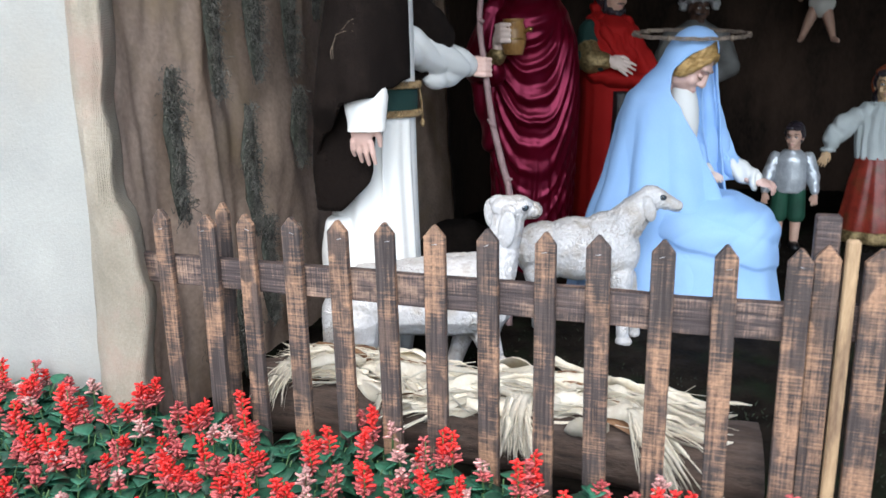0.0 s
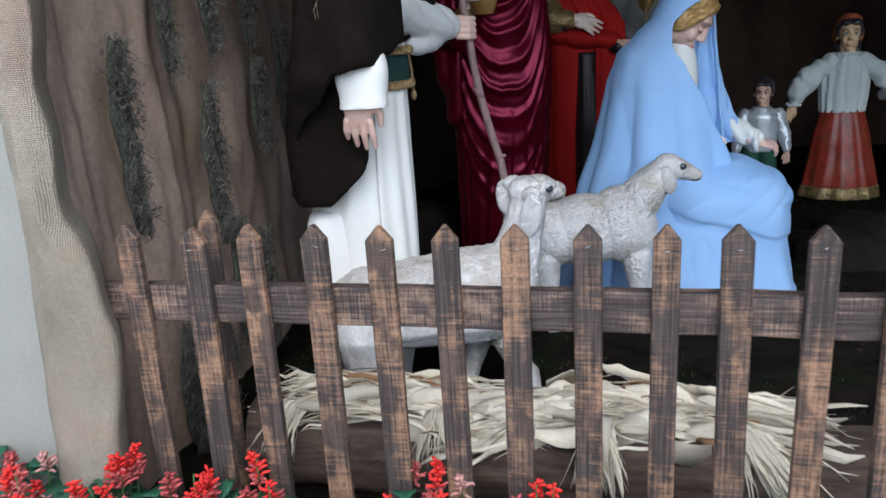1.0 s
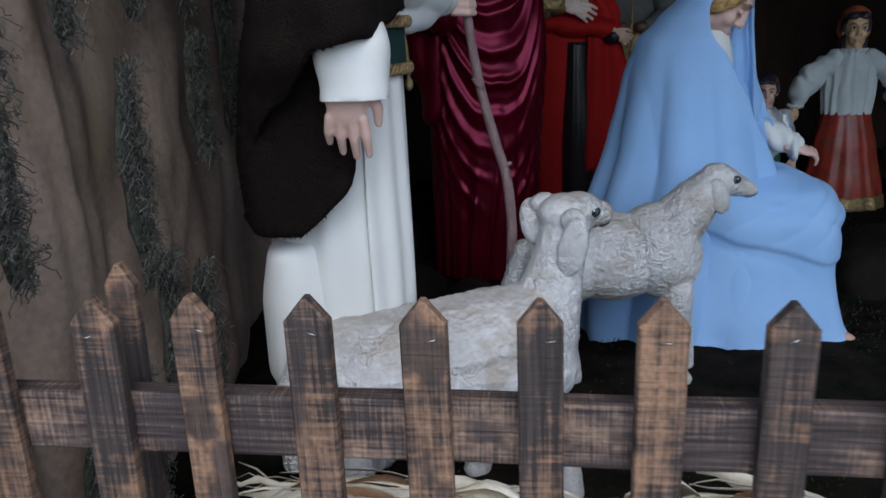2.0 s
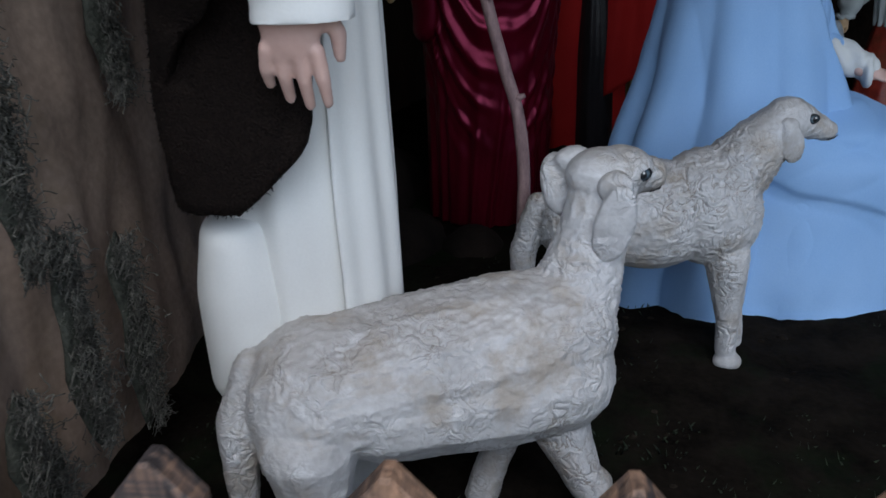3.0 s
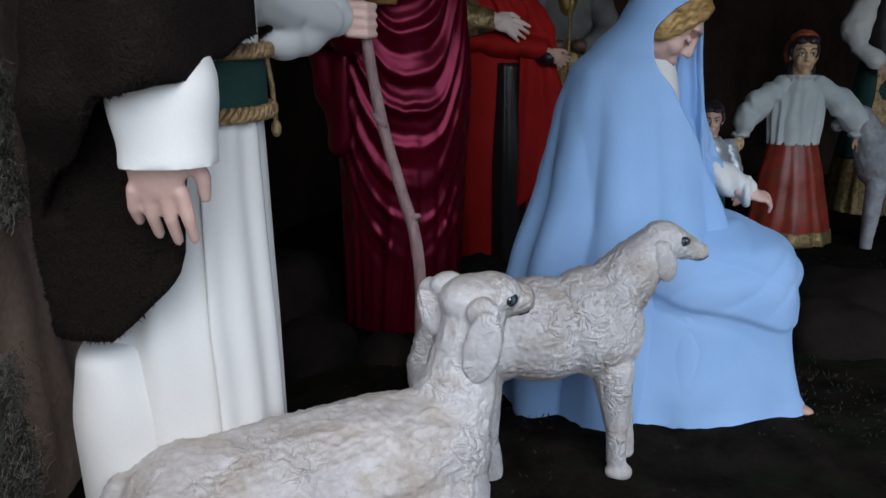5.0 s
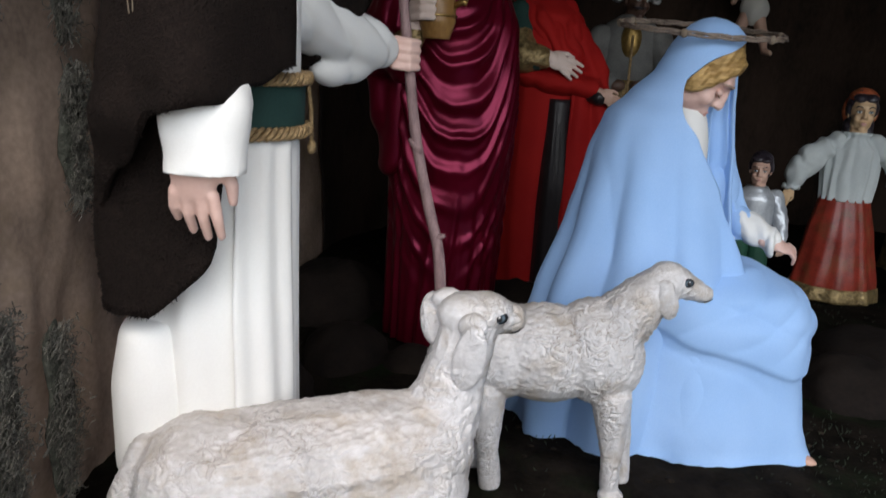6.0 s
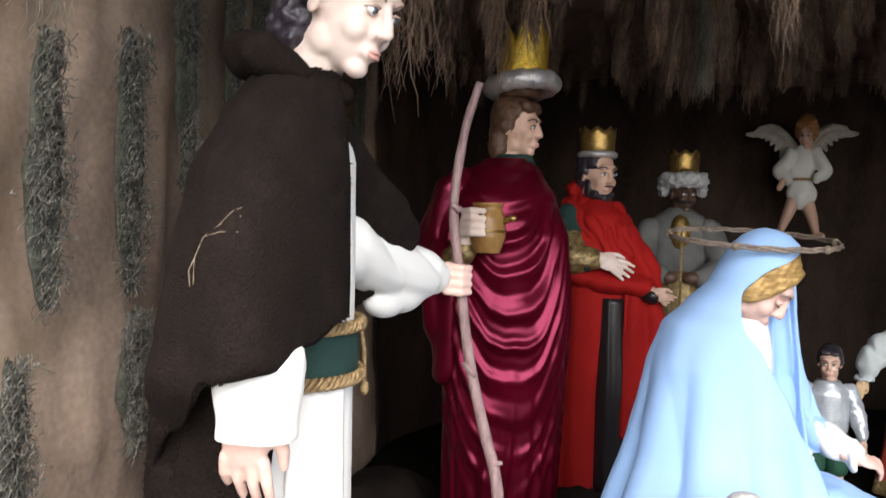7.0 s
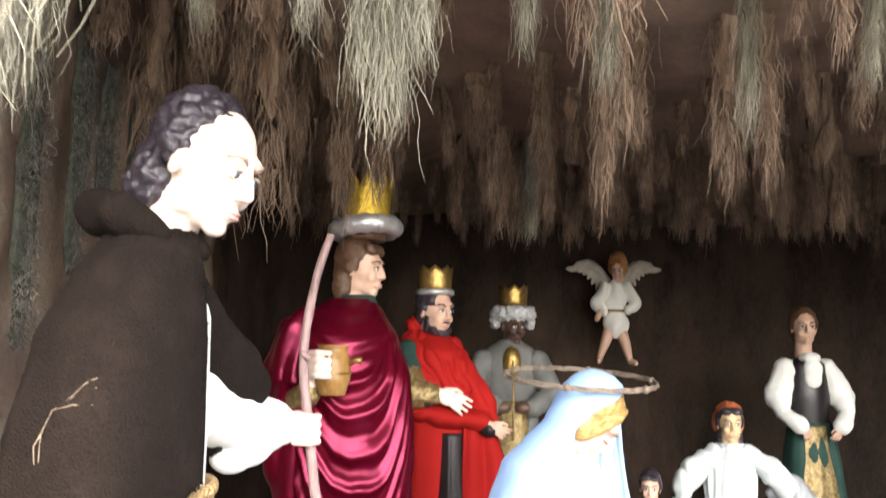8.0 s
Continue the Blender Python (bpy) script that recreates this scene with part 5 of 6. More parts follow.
hand(b, Matrix.Translation((0.897, 4.09, 0.612)) @ pose(0, 0, 0, 0, -75, 12) @ pose(0, 0, 0, 0, 0, 60), ROSESKIN, 0.72, 25, 1)
b.add(*sculpt(capsule((0.615, 4.02, 0.655), (0.68, 4.01, 0.660), 0.045, 0.038), 0.006, 3, lambda p: 0.003 * math.sin(130 * p.x)), WHITECLOTH)
hand(b, Matrix.Translation((0.645, 3.99, 0.665)) @ pose(0, 0, 0, 0, -80, -5) @ pose(0, 0, 0, 0, 0, 80), PALESKIN, 0.72, 15, 1)
b.add(*sculpt([ellipsoid((1.005, 3.79, 0.016), (0.045, 0.024, 0.016), (0, 6, -30)), ellipsoid((0.97, 3.81, 0.024), (0.045, 0.028, 0.022))], 0.005, 2), SKIN)
thing("statue_seated", b, "seated robed statue under a sky-blue mantle and veil", "statue")

b = Build()
r3 = random.Random(5)
for k in range(3):
    pts = [(0.578 + 0.25 * math.cos(a) + 0.004 * math.sin(3 * a + k), 4.09 + 0.24 * math.sin(a) + 0.004 * math.cos(5 * a + k), 1.268 + 0.006 * math.cos(a * 7 + 2.1 * k) - 0.010 * math.cos(a) + 0.026 * math.sin(a)) for a in [2 * math.pi * i / 60 for i in range(60)]]
    b.add(*tube(pts, 0.0040, 6, closed=True), HALOWOOD)
for a in (0.15, 1.3, 2.5, 3.3, 4.4, 5.5):
    c = Vector((0.578 + 0.25 * math.cos(a), 4.09 + 0.24 * math.sin(a), 1.268 - 0.010 * math.cos(a) + 0.026 * math.sin(a)))
    b.add(*ellipsoid(c, (0.012, 0.012, 0.013), n=6), ROOTS)
thing("twig_hoop", b, "thin brown twig hoop resting on the blue veil", "hoop")

# tall standing figure in white robe and brown fleece cloak
b = Build()
gown = robe([(0.0, -0.50, 2.97, 0.125, 0.13), (0.3, -0.49, 2.95, 0.175, 0.165), (0.62, -0.475, 2.94, 0.165, 0.16), (0.85, -0.46, 2.95, 0.145, 0.145), (1.0, -0.45, 2.96, 0.130, 0.130), (1.2, -0.46, 2.97, 0.135, 0.145), (1.42, -0.46, 2.98, 0.125, 0.155), (1.52, -0.45, 2.99, 0.06, 0.07)], 110, 70,
            lambda a, z: pleats(9, 0.065, 0.0, 1.10, 1.7)(a, z))
b.add(*gown, WHITECLOTH)
b.add(*sculpt([robe([(0.30, -0.56, 2.88, 0.10, 0.13), (0.48, -0.56, 2.87, 0.095, 0.13), (0.605, -0.555, 2.86, 0.075, 0.11), (0.625, -0.54, 2.86, 0.06, 0.08)], 60, 20), robe([(0.02, -0.51, 2.93, 0.07, 0.10), (0.32, -0.56, 2.88, 0.10, 0.13)], 60, 12)], 0.010, 4), WHITECLOTH)
# front panel of the gown
grid = []
for i in range(41):
    z = 0.005 + 0.97 * i / 40
    cx, cy, rx, ry = profile([(0.0, -0.50, 2.97, 0.125, 0.13), (0.3, -0.49, 2.95, 0.175, 0.165), (0.62, -0.475, 2.94, 0.165, 0.16), (0.85, -0.46, 2.95, 0.145, 0.145), (1.0, -0.45, 2.96, 0.130, 0.130)], z)
    row = []
    for j in range(25):
        a = radians(-58 + 46 * j / 24 + 3 * math.sin(5 * z))
        k = 1.06 + 0.022 * math.sin(9 * j / 24 * math.pi * 0.5 + 1.5 * z)
        row.append((cx + rx * k * math.cos(a), cy + ry * k * math.sin(a), z))
    grid.append(row)
b.add(*sheet(grid, 0.008), WHITECLOTH)
# belt with braid
b.add(*robe([(0.985, -0.452, 2.96, 0.140, 0.142), (1.085, -0.452, 2.962, 0.140, 0.144)], 70, 6, lambda a, z: 0.01 * noise.noise((3 * math.cos(a), 3 * math.sin(a), 20 * z))), GREENCLOTH)
for zb, rb in ((0.988, 0.148), (1.088, 0.148)):
    for k in range(3):
        pts = [(-0.452 + (rb + 0.005 * math.cos(22 * a + 2.09 * k)) * math.cos(a), 2.96 + (rb + 0.002 + 0.005 * math.cos(22 * a + 2.09 * k)) * math.sin(a), zb + 0.009 * math.sin(22 * a + 2.09 * k)) for a in [2 * math.pi * i / 260 for i in range(260)]]
        b.add(*tube(pts, 0.0052, 6, closed=True), GOLDBRAID)
b.add(*tube([(-0.335, 3.055, 1.10), (-0.325, 3.06, 1.02), (-0.322, 3.058, 0.955)], 0.005, 6), GOLDBRAID)
b.add(*ellipsoid((-0.322, 3.058, 0.945), (0.010, 0.010, 0.016), n=6), GOLDBRAID)
# near sleeve and hand
sl = chain([(-0.43, 2.86, 1.30), (-0.39, 2.73, 1.15), (-0.358, 2.650, 1.03)], [0.065, 0.062, 0.062])
sl += capsule((-0.358, 2.668, 1.06), (-0.385, 2.765, 1.185), 0.064, 0.056)
sl += [robe([(0.945, -0.353, 2.638, 0.072, 0.055), (1.05, -0.358, 2.648, 0.068, 0.056), (1.12, -0.372, 2.690, 0.062, 0.056)], 40, 12)]
b.add(*sculpt(sl, 0.007, 3, lambda p: 0.005 * math.sin(30 * p.z + 12 * p.x + 3 * noise.noise(p * 5)) + 0.003 * noise.noise(p * 14)), WHITECLOTH)
hand(b, Matrix.Translation((-0.364, 2.628, 1.002)) @ pose(0, 0, 0, 4, 5, 0), ROSESKIN, 1.04, 13, 1, 1.1)
# far sleeve and fist
sl = chain([(-0.42, 3.17, 1.235), (-0.37, 3.33, 1.185), (-0.315, 3.46, 1.160), (-0.298, 3.50, 1.152)], [0.078, 0.074, 0.062, 0.050]) + [ellipsoid((-0.355, 3.385, 1.115), (0.045, 0.12, 0.055), (8, 0, -20))]
b.add(*sculpt(sl, 0.007, 9, lambda p: 0.005 * crease(52 * (p.y + 0.9 * p.z) + 3 * noise.noise(p * 6))), WHITECLOTH)
fist = [ellipsoid((-0.262, 3.555, 1.145), (0.035, 0.035, 0.045))]
for k in range(4):
    z = 1.178 - 0.022 * k
    fist += capsule((-0.262, 3.528, z), (-0.222, 3.530, z - 0.004), 0.0115, 0.0105) + capsule((-0.222, 3.530, z - 0.004), (-0.205, 3.56, z - 0.004), 0.0105, 0.009)
b.add(*sculpt(fist, 0.0045, 2), ROSESKIN)
# cloak: a shoulder cape with a slanting hem, and a long tail behind the arm
CAPE = [(0.60, -0.505, 2.93, 0.180, 0.19), (0.80, -0.505, 2.93, 0.178, 0.20), (0.95, -0.495, 2.925, 0.172, 0.27), (1.03, -0.485, 2.92, 0.165, 0.335), (1.10, -0.475, 2.92, 0.158, 0.345), (1.20, -0.468, 2.93, 0.150, 0.325), (1.36, -0.462, 2.95, 0.135, 0.255), (1.48, -0.455, 2.97, 0.110, 0.165), (1.56, -0.45, 2.985, 0.080, 0.090)]
TAIL = [(0.60, -0.53, 2.92, 0.150, 0.185), (0.80, -0.525, 2.92, 0.165, 0.195), (1.00, -0.50, 2.93, 0.165, 0.215), (1.14, -0.48, 2.94, 0.150, 0.22)]
HEM = [(-303, 1.12), (-240, 0.95), (-200, 0.72), (-165, 0.68), (-135, 0.78), (-110, 0.945), (-85, 1.040), (-60, 1.060), (-30, 1.085), (0, 1.125)]
def cape_at(rows, a, z, flare):
    cx, cy, rx, ry = profile(rows, z)
    pw = 3.0 if math.cos(a) > 0 else 1.6 if math.sin(a) < 0 else 2.0
    sq = (abs(math.cos(a)) ** pw + abs(math.sin(a)) ** pw) ** (-1 / pw)
    k = 1 + (0.045 * math.sin(6 * a + 2 * z) + 0.05 * noise.noise((2 * math.cos(a), 2 * math.sin(a), 2.5 * z))) * min(1, 1.9 * (1.6 - z))
    k *= 1 + (sq - 1) * min(1, max(0, (1.56 - z) / 0.2))
    cx += flare * 0.075 * max(0, -math.sin(a)) ** 2 * max(0, 1 - abs(z - 1.08) / 0.28)
    return (cx + rx * k * math.cos(a), cy + ry * k * math.sin(a), z + 0.006 * noise.noise((a * 5, z, 3)))
grid = []
for i in range(61):
    row = []
    for j in range(111):
        deg = -6 - 297 * j / 110
        low = profile(HEM, deg)[0]
        row.append(cape_at(CAPE, radians(deg), low + (1.575 - low) * i / 60, 1.0))
    grid.append(row)
b.add(*sheet(grid, 0.014), FLEECE)
fuzz(b, grid, (-0.48, 2.95), FLEECE, 16000, 3, 0.007)
grid = []
for i in range(31):
    row = []
    for j in range(51):
        deg = -48 - 124 * j / 50
        low = 0.80 - 0.145 * min(1, j / 14) ** 0.6
        row.append(cape_at(TAIL, radians(deg), low + (1.12 - low) * i / 30, 0.0))
    grid.append(row)
b.add(*sheet(grid, 0.014), FLEECE)
fuzz(b, grid, (-0.50, 2.95), FLEECE, 6000, 4, 0.007)
col = chain([(-0.40, 2.90, 1.565), (-0.48, 2.885, 1.60), (-0.545, 2.95, 1.615), (-0.54, 3.04, 1.61), (-0.46, 3.09, 1.58), (-0.385, 3.07, 1.55)], [0.020, 0.042, 0.05, 0.045, 0.04, 0.024])
b.add(*sculpt(col, 0.008, 3, lambda p: 0.006 * noise.noise(p * 22)), FLEECE)
far = chain([(-0.43, 3.08, 1.48), (-0.415, 3.16, 1.385), (-0.38, 3.28, 1.295), (-0.352, 3.33, 1.265)], [0.060, 0.078, 0.088, 0.070])
b.add(*sculpt(far, 0.008, 4, lambda p: 0.006 * noise.noise(p * 18)), FLEECE)
M = facing(-0.370, 3.05, 1.728, -18, 21, -4)
head(b, M, PALESKIN, 1.12, brow=SOFTBROW)
hair(b, M @ Matrix.Translation((-0.016, 0, 0.006)), BLACKHAIR, 1.09, 0.02, False, 0.011)
# dry rootlet caught on the cloak
for pts in ([(-100, 1.185), (-99, 1.225), (-92, 1.258), (-80, 1.280), (-66, 1.288), (-56, 1.286)], [(-92, 1.258), (-78, 1.268), (-66, 1.264)], [(-99, 1.225), (-104, 1.205), (-103, 1.18)], [(-80, 1.280), (-72, 1.298), (-66, 1.302)]):
    b.add(*tube([Vector(cape_at(CAPE, radians(d), z, 1.0)) + Vector((0, -0.018, 0.002 * math.sin(7 * d))) for d, z in pts], 0.0010, 5), ROOTS)
thing("statue_standing", b, "tall standing statue in white gown and brown fleece cloak", "statue")

b = Build()
pts = [(-0.19, 3.56, 1.665), (-0.225, 3.56, 1.55), (-0.25, 3.56, 1.39), (-0.25, 3.56, 1.28), (-0.232, 3.56, 1.15), (-0.215, 3.56, 1.02), (-0.19, 3.55, 0.89), (-0.15, 3.54, 0.74), (-0.115, 3.53, 0.62), (-0.10, 3.52, 0.46), (-0.105, 3.50, 0.28), (-0.10, 3.48, 0.0)]
dense = [[spread([p[k] for p in pts], i / 70) for k in range(3)] for i in range(71)]
v, f = tube(dense, [0.0105 + 0.0065 * (i / 70) ** 0.7 + 0.002 * noise.noise((i * 0.35, 1, 1)) for i in range(71)], 14)
b.add(v, f, STAFFWOOD)
for c, d in (((-0.19, 3.545, 0.895), (-0.018, -0.006, 0.022)), ((-0.125, 3.53, 0.66), (0.02, -0.006, 0.008)), ((-0.24, 3.55, 1.33), (-0.012, -0.008, 0.01))):
    b.add(*tube([Vector(c) - Vector(d) * 0.4, Vector(c) + Vector(d) * 0.7, Vector(c) + Vector(d) * 1.3], [0.012, 0.009, 0.005], 8), STAFFWOOD)
thing("staff", b, "long crooked peeled branch used as a staff", "staff")

# first king, burgundy velvet
b = Build()
def drape(a, z):
    q = a + 1.2
    q = math.atan2(math.sin(q), math.cos(q))
    front = max(0.0, math.cos(0.85 * q)) ** 0.8 if abs(q) < 1.8 else 0.0
    ca, sa = math.cos(a), math.sin(a)
    wob = noise.noise((1.6 * ca, 1.6 * sa, 1.5 * z + 3))
    ph = 47 * (z - 0.72 * (1 - math.cos(q)) - 0.10 * q) + 2.4 * wob + 0.6 * noise.noise((5 * ca, 5 * sa, 5 * z))
    swag = 0.8 * (math.exp(1.1 * math.sin(ph)) - 1.25) + 0.22 * math.sin(2.3 * ph + 2.5 * wob)
    cowl = math.sin(88 * (z - 0.20 * (1 - math.cos(q))) + 2.5 * wob)
    low = min(1, max(0, (z - 0.22) * 2.2))
    high = min(1, max(0, (z - 1.22) * 6))
    amp = front * low * max(0.1, 0.7 + 1.1 * noise.noise((2 * ca, 2 * sa, 2.6 * z + 9)))
    hang = pleats(19, 0.060, 0.0, 1.6, 3.1)(a, z)
    return amp * (0.056 * swag * (1 - high) + 0.026 * cowl * high) + hang * (1 - 0.95 * front * low)
b.add(*robe([(0.03, -0.26, 4.50, 0.22, 0.20), (0.5, -0.25, 4.50, 0.225, 0.20), (1.0, -0.25, 4.48, 0.245, 0.23), (1.25, -0.27, 4.48, 0.255, 0.24), (1.40, -0.28, 4.49, 0.215, 0.22), (1.49, -0.27, 4.50, 0.15, 0.15), (1.545, -0.25, 4.50, 0.09, 0.09)], 220, 260, drape), VELVET)
b.add(*sculpt(chain([(-0.42, 4.40, 1.40), (-0.50, 4.34, 1.16), (-0.40, 4.22, 1.12)], [0.10, 0.105, 0.075]) + chain([(-0.47, 4.36, 1.15), (-0.45, 4.38, 0.75)], [0.09, 0.06]), 0.009, 4, lambda p: 0.012 * math.sin(45 * p.x - 12 * p.z + 4 * noise.noise(p * 5))), VELVET)
b.add(*sculpt(capsule((-0.42, 4.24, 1.14), (-0.345, 4.16, 1.20), 0.055, 0.045), 0.007, 3, lambda p: 0.004 * noise.noise(p * 40)), BROCADE)
grip = [ellipsoid((-0.335, 4.14, 1.28), (0.028, 0.035, 0.055))] + capsule((-0.345, 4.16, 1.21), (-0.335, 4.14, 1.27), 0.032, 0.034)
for k in range(4):
    z = 1.335 - 0.026 * k
    grip += capsule((-0.340, 4.115, z), (-0.305, 4.078, z + 0.004), 0.0125, 0.0115) + capsule((-0.305, 4.078, z + 0.004), (-0.262, 4.070, z + 0.002), 0.0115, 0.0095)
b.add(*sculpt(grip, 0.005, 2), PALESKIN)
b.add(*robe([(1.50, -0.235, 4.50, 0.10, 0.09), (1.56, -0.235, 4.50, 0.075, 0.07)], 40, 6), GREENCLOTH)
M = facing(-0.215, 4.50, 1.665, -16, 5)
head(b, M, SKIN, 0.90, brow=BROWNHAIR)
hair(b, M, BROWNHAIR, 0.92, 0.03, True, 0.004)
ring = [(-0.205 + 0.112 * math.cos(a), 4.50 + 0.112 * math.sin(a), 1.825 + 0.012 * math.cos(a + 0.6)) for a in [2 * math.pi * i / 40 for i in range(40)]]
b.add(*tube(ring, [0.037 + 0.003 * math.sin(i * 1.9) for i in range(40)], 14, closed=True), SILVER)
crown(b, (-0.205, 4.50, 1.82), 0.092, 0.0, 0.235, 9, GOLD, 0.004, 0.68)
b.add(*robe([(1.78, -0.21, 4.50, 0.080, 0.080), (1.85, -0.205, 4.50, 0.088, 0.088)], 40, 4), BROWNHAIR)
thing("statue_king", b, "standing king statue in burgundy velvet with gold foil crown", "statue", "king statues")

b = Build()
J = (-0.262, 4.14, 1.28)
b.add(*robe([(J[2] - 0.085, J[0], J[1], 0.045, 0.045), (J[2] - 0.03, J[0], J[1], 0.062, 0.062), (J[2] + 0.03, J[0], J[1], 0.060, 0.060), (J[2] + 0.07, J[0], J[1], 0.048, 0.048), (J[2] + 0.085, J[0], J[1], 0.056, 0.056)], 40, 24), CERAMIC)
b.add(*tube([(J[0] + 0.05, J[1] - 0.01, J[2] + 0.02), (J[0] + 0.085, J[1] - 0.02, J[2] + 0.035), (J[0] + 0.10, J[1] - 0.02, J[2] + 0.032)], [0.010, 0.011, 0.013], 8), OLDGOLD)
b.add(*tube([(J[0] + 0.064 * math.cos(a), J[1] + 0.064 * math.sin(a), J[2] - 0.01) for a in [2 * math.pi * i / 30 for i in range(30)]], 0.004, 6, closed=True), OLDGOLD)
thing("jar", b, "small glazed brown wooden jar held by the king", "jar")

# second king, red
b = Build()
b.add(*robe([(0.05, 0.08, 5.22, 0.235, 0.18), (0.5, 0.08, 5.22, 0.225, 0.175), (0.95, 0.09, 5.20, 0.205, 0.175), (1.2, 0.08, 5.20, 0.205, 0.185), (1.34, 0.06, 5.20, 0.165, 0.155), (1.42, 0.06, 5.21, 0.075, 0.075)], 110, 80, pleats(9, 0.045, 0.0, 1.3, 5.0)), RED)
b.add(*robe([(0.05, 0.165, 5.09, 0.085, 0.09), (0.55, 0.16, 5.08, 0.075, 0.085), (0.98, 0.15, 5.08, 0.06, 0.075)], 50, 40, pleats(7, 0.06, 0, 2, 2.0)), BLACKCLOTH)
grid = []
for i in range(31):
    t = i / 30
    grid.append([(0.20 + 0.20 * t * u + 0.11 * u, 5.02 + 0.05 * u + 0.012 * math.sin(12 * u + 4 * t), 1.08 - 0.72 * t + 0.16 * t * u) for u in [j / 16 for j in range(17)]])
b.add(*sheet(grid, 0.012), RED)
b.add(*sculpt([ellipsoid((0.10, 5.08, 1.06), (0.18, 0.12, 0.06), (0, 8, 0)), ellipsoid((0.22, 5.06, 1.05), (0.14, 0.09, 0.05), (0, 14, 0))] + chain([(0.20, 5.14, 1.24), (0.29, 5.12, 1.09), (0.32, 5.10, 1.03)], [0.075, 0.07, 0.05]), 0.008, 4, lambda p: 0.006 * math.sin(40 * p.x + 9 * noise.noise(p * 5))), RED)
b.add(*sculpt(chain([(-0.05, 5.12, 1.33), (-0.06, 5.02, 1.17), (0.03, 4.98, 1.15)], [0.075, 0.072, 0.055]), 0.008, 3, lambda p: 0.004 * noise.noise(p * 30)), GREENCLOTH)
b.add(*sculpt(chain([(-0.045, 5.03, 1.22), (-0.02, 4.985, 1.155), (0.06, 4.975, 1.155)], [0.068, 0.072, 0.05]), 0.007, 3, lambda p: 0.007 * noise.noise(p * 38)), BROCADE)
hand(b, Matrix.Translation((0.09, 4.97, 1.16)) @ pose(0, 0, 0, 0, -68, -12) @ pose(0, 0, 0, 0, 0, 25), PALESKIN, 0.95, 14, 1)
b.add(*sculpt(chain([(0.27, 5.06, 1.03), (0.32, 5.02, 1.0)], [0.045, 0.038]), 0.007, 2), BLACKCLOTH)
hand(b, Matrix.Translation((0.325, 5.01, 1.02)) @ pose(0, 0, 0, 0, -60, -10), SKIN, 0.68, 35, 1)
b.add(*sculpt([ellipsoid((-0.04, 5.26, 1.47), (0.040, 0.05, 0.045)), ellipsoid((0.02, 5.25, 1.40), (0.12, 0.11, 0.05))] + chain([(-0.05, 5.14, 1.37), (0.05, 5.07, 1.30), (0.14, 5.06, 1.20), (0.20, 5.06, 1.10)], [0.045, 0.055, 0.055, 0.045]) + chain([(0.15, 5.18, 1.37), (0.17, 5.10, 1.28), (0.19, 5.07, 1.17)], [0.04, 0.05, 0.05]), 0.007, 3, lambda p: 0.006 * noise.noise(p * 25) + 0.007 * crease(120 * (p.x + 0.5 * p.z) + 5 * noise.noise(p * 8))), RED)
b.add(*sculpt([ellipsoid((0.10, 5.02, 0.09), (0.04, 0.075, 0.04)), ellipsoid((0.2, 5.05, 0.09), (0.04, 0.075, 0.04))] + [block(-0.06, 5.02, -0.01, 0.26, 5.36, 0.06, 0.01)], 0.008, 2), BLACKPAINT)
M = facing(0.065, 5.20, 1.540, -48, 6)
head(b, M, SKIN, 0.97, beard=BLACKHAIR, brow=BLACKHAIR)
hair(b, M, BLACKHAIR, 0.95, 0.0, False, 0.003)
b.add(*tube([(0.06 + 0.078 * math.cos(a), 5.20 + 0.078 * math.sin(a), 1.628) for a in [2 * math.pi * i / 40 for i in range(40)]], 0.016, 10, closed=True), SILVER)
crown(b, (0.06, 5.20, 1.63), 0.077, 0.0, 0.125, 8, OLDGOLD, 0.005, 0.82)
b.add(*robe([(1.56, 0.055, 5.20, 0.075, 0.075), (1.66, 0.055, 5.20, 0.06, 0.06)], 30, 4), BLACKHAIR)
thing("statue_king", b, "bearded king statue in red robe with old gold crown", "statue", "king statues")

# third king, grey
b = Build()
b.add(*robe([(0.0, 0.50, 6.2, 0.20, 0.17), (0.6, 0.50, 6.2, 0.18, 0.155), (1.0, 0.50, 6.2, 0.17, 0.15), (1.25, 0.50, 6.2, 0.185, 0.15), (1.36, 0.50, 6.2, 0.15, 0.12), (1.42, 0.50, 6.2, 0.06, 0.06)], 80, 60, pleats(9, 0.035, 0, 1.3, 8.0)), GREYCLOTH)
b.add(*sculpt(chain([(0.34, 6.16, 1.28), (0.28, 6.08, 1.10), (0.40, 5.98, 1.04)], [0.08, 0.07, 0.055]) + chain([(0.66, 6.16, 1.28), (0.74, 6.08, 1.10), (0.62, 5.98, 1.03)], [0.08, 0.07, 0.055]), 0.009, 3, lambda p: 0.005 * noise.noise(p * 22)), GREYCLOTH)
b.add(*robe([(0.1, 0.50, 6.06, 0.10, 0.05), (0.8, 0.50, 6.05, 0.10, 0.05), (1.06, 0.50, 6.06, 0.10, 0.05)], 40, 20), BROCADE)
b.add(*sculpt([ellipsoid((0.50, 6.08, 1.27), (0.06, 0.05, 0.11))], 0.008, 2), OLDGOLD)
b.add(*tube([(0.50, 5.97, 1.30), (0.50, 5.93, 1.1), (0.50, 5.95, 0.85)], 0.008, 6), GOLDBRAID)
b.add(*sculpt([ellipsoid((0.44, 5.96, 1.03), (0.05, 0.035, 0.035)), ellipsoid((0.56, 5.96, 1.03), (0.05, 0.035, 0.035))], 0.006, 2), DARKSKIN)
M = facing(0.515, 6.18, 1.50, -65, 6)
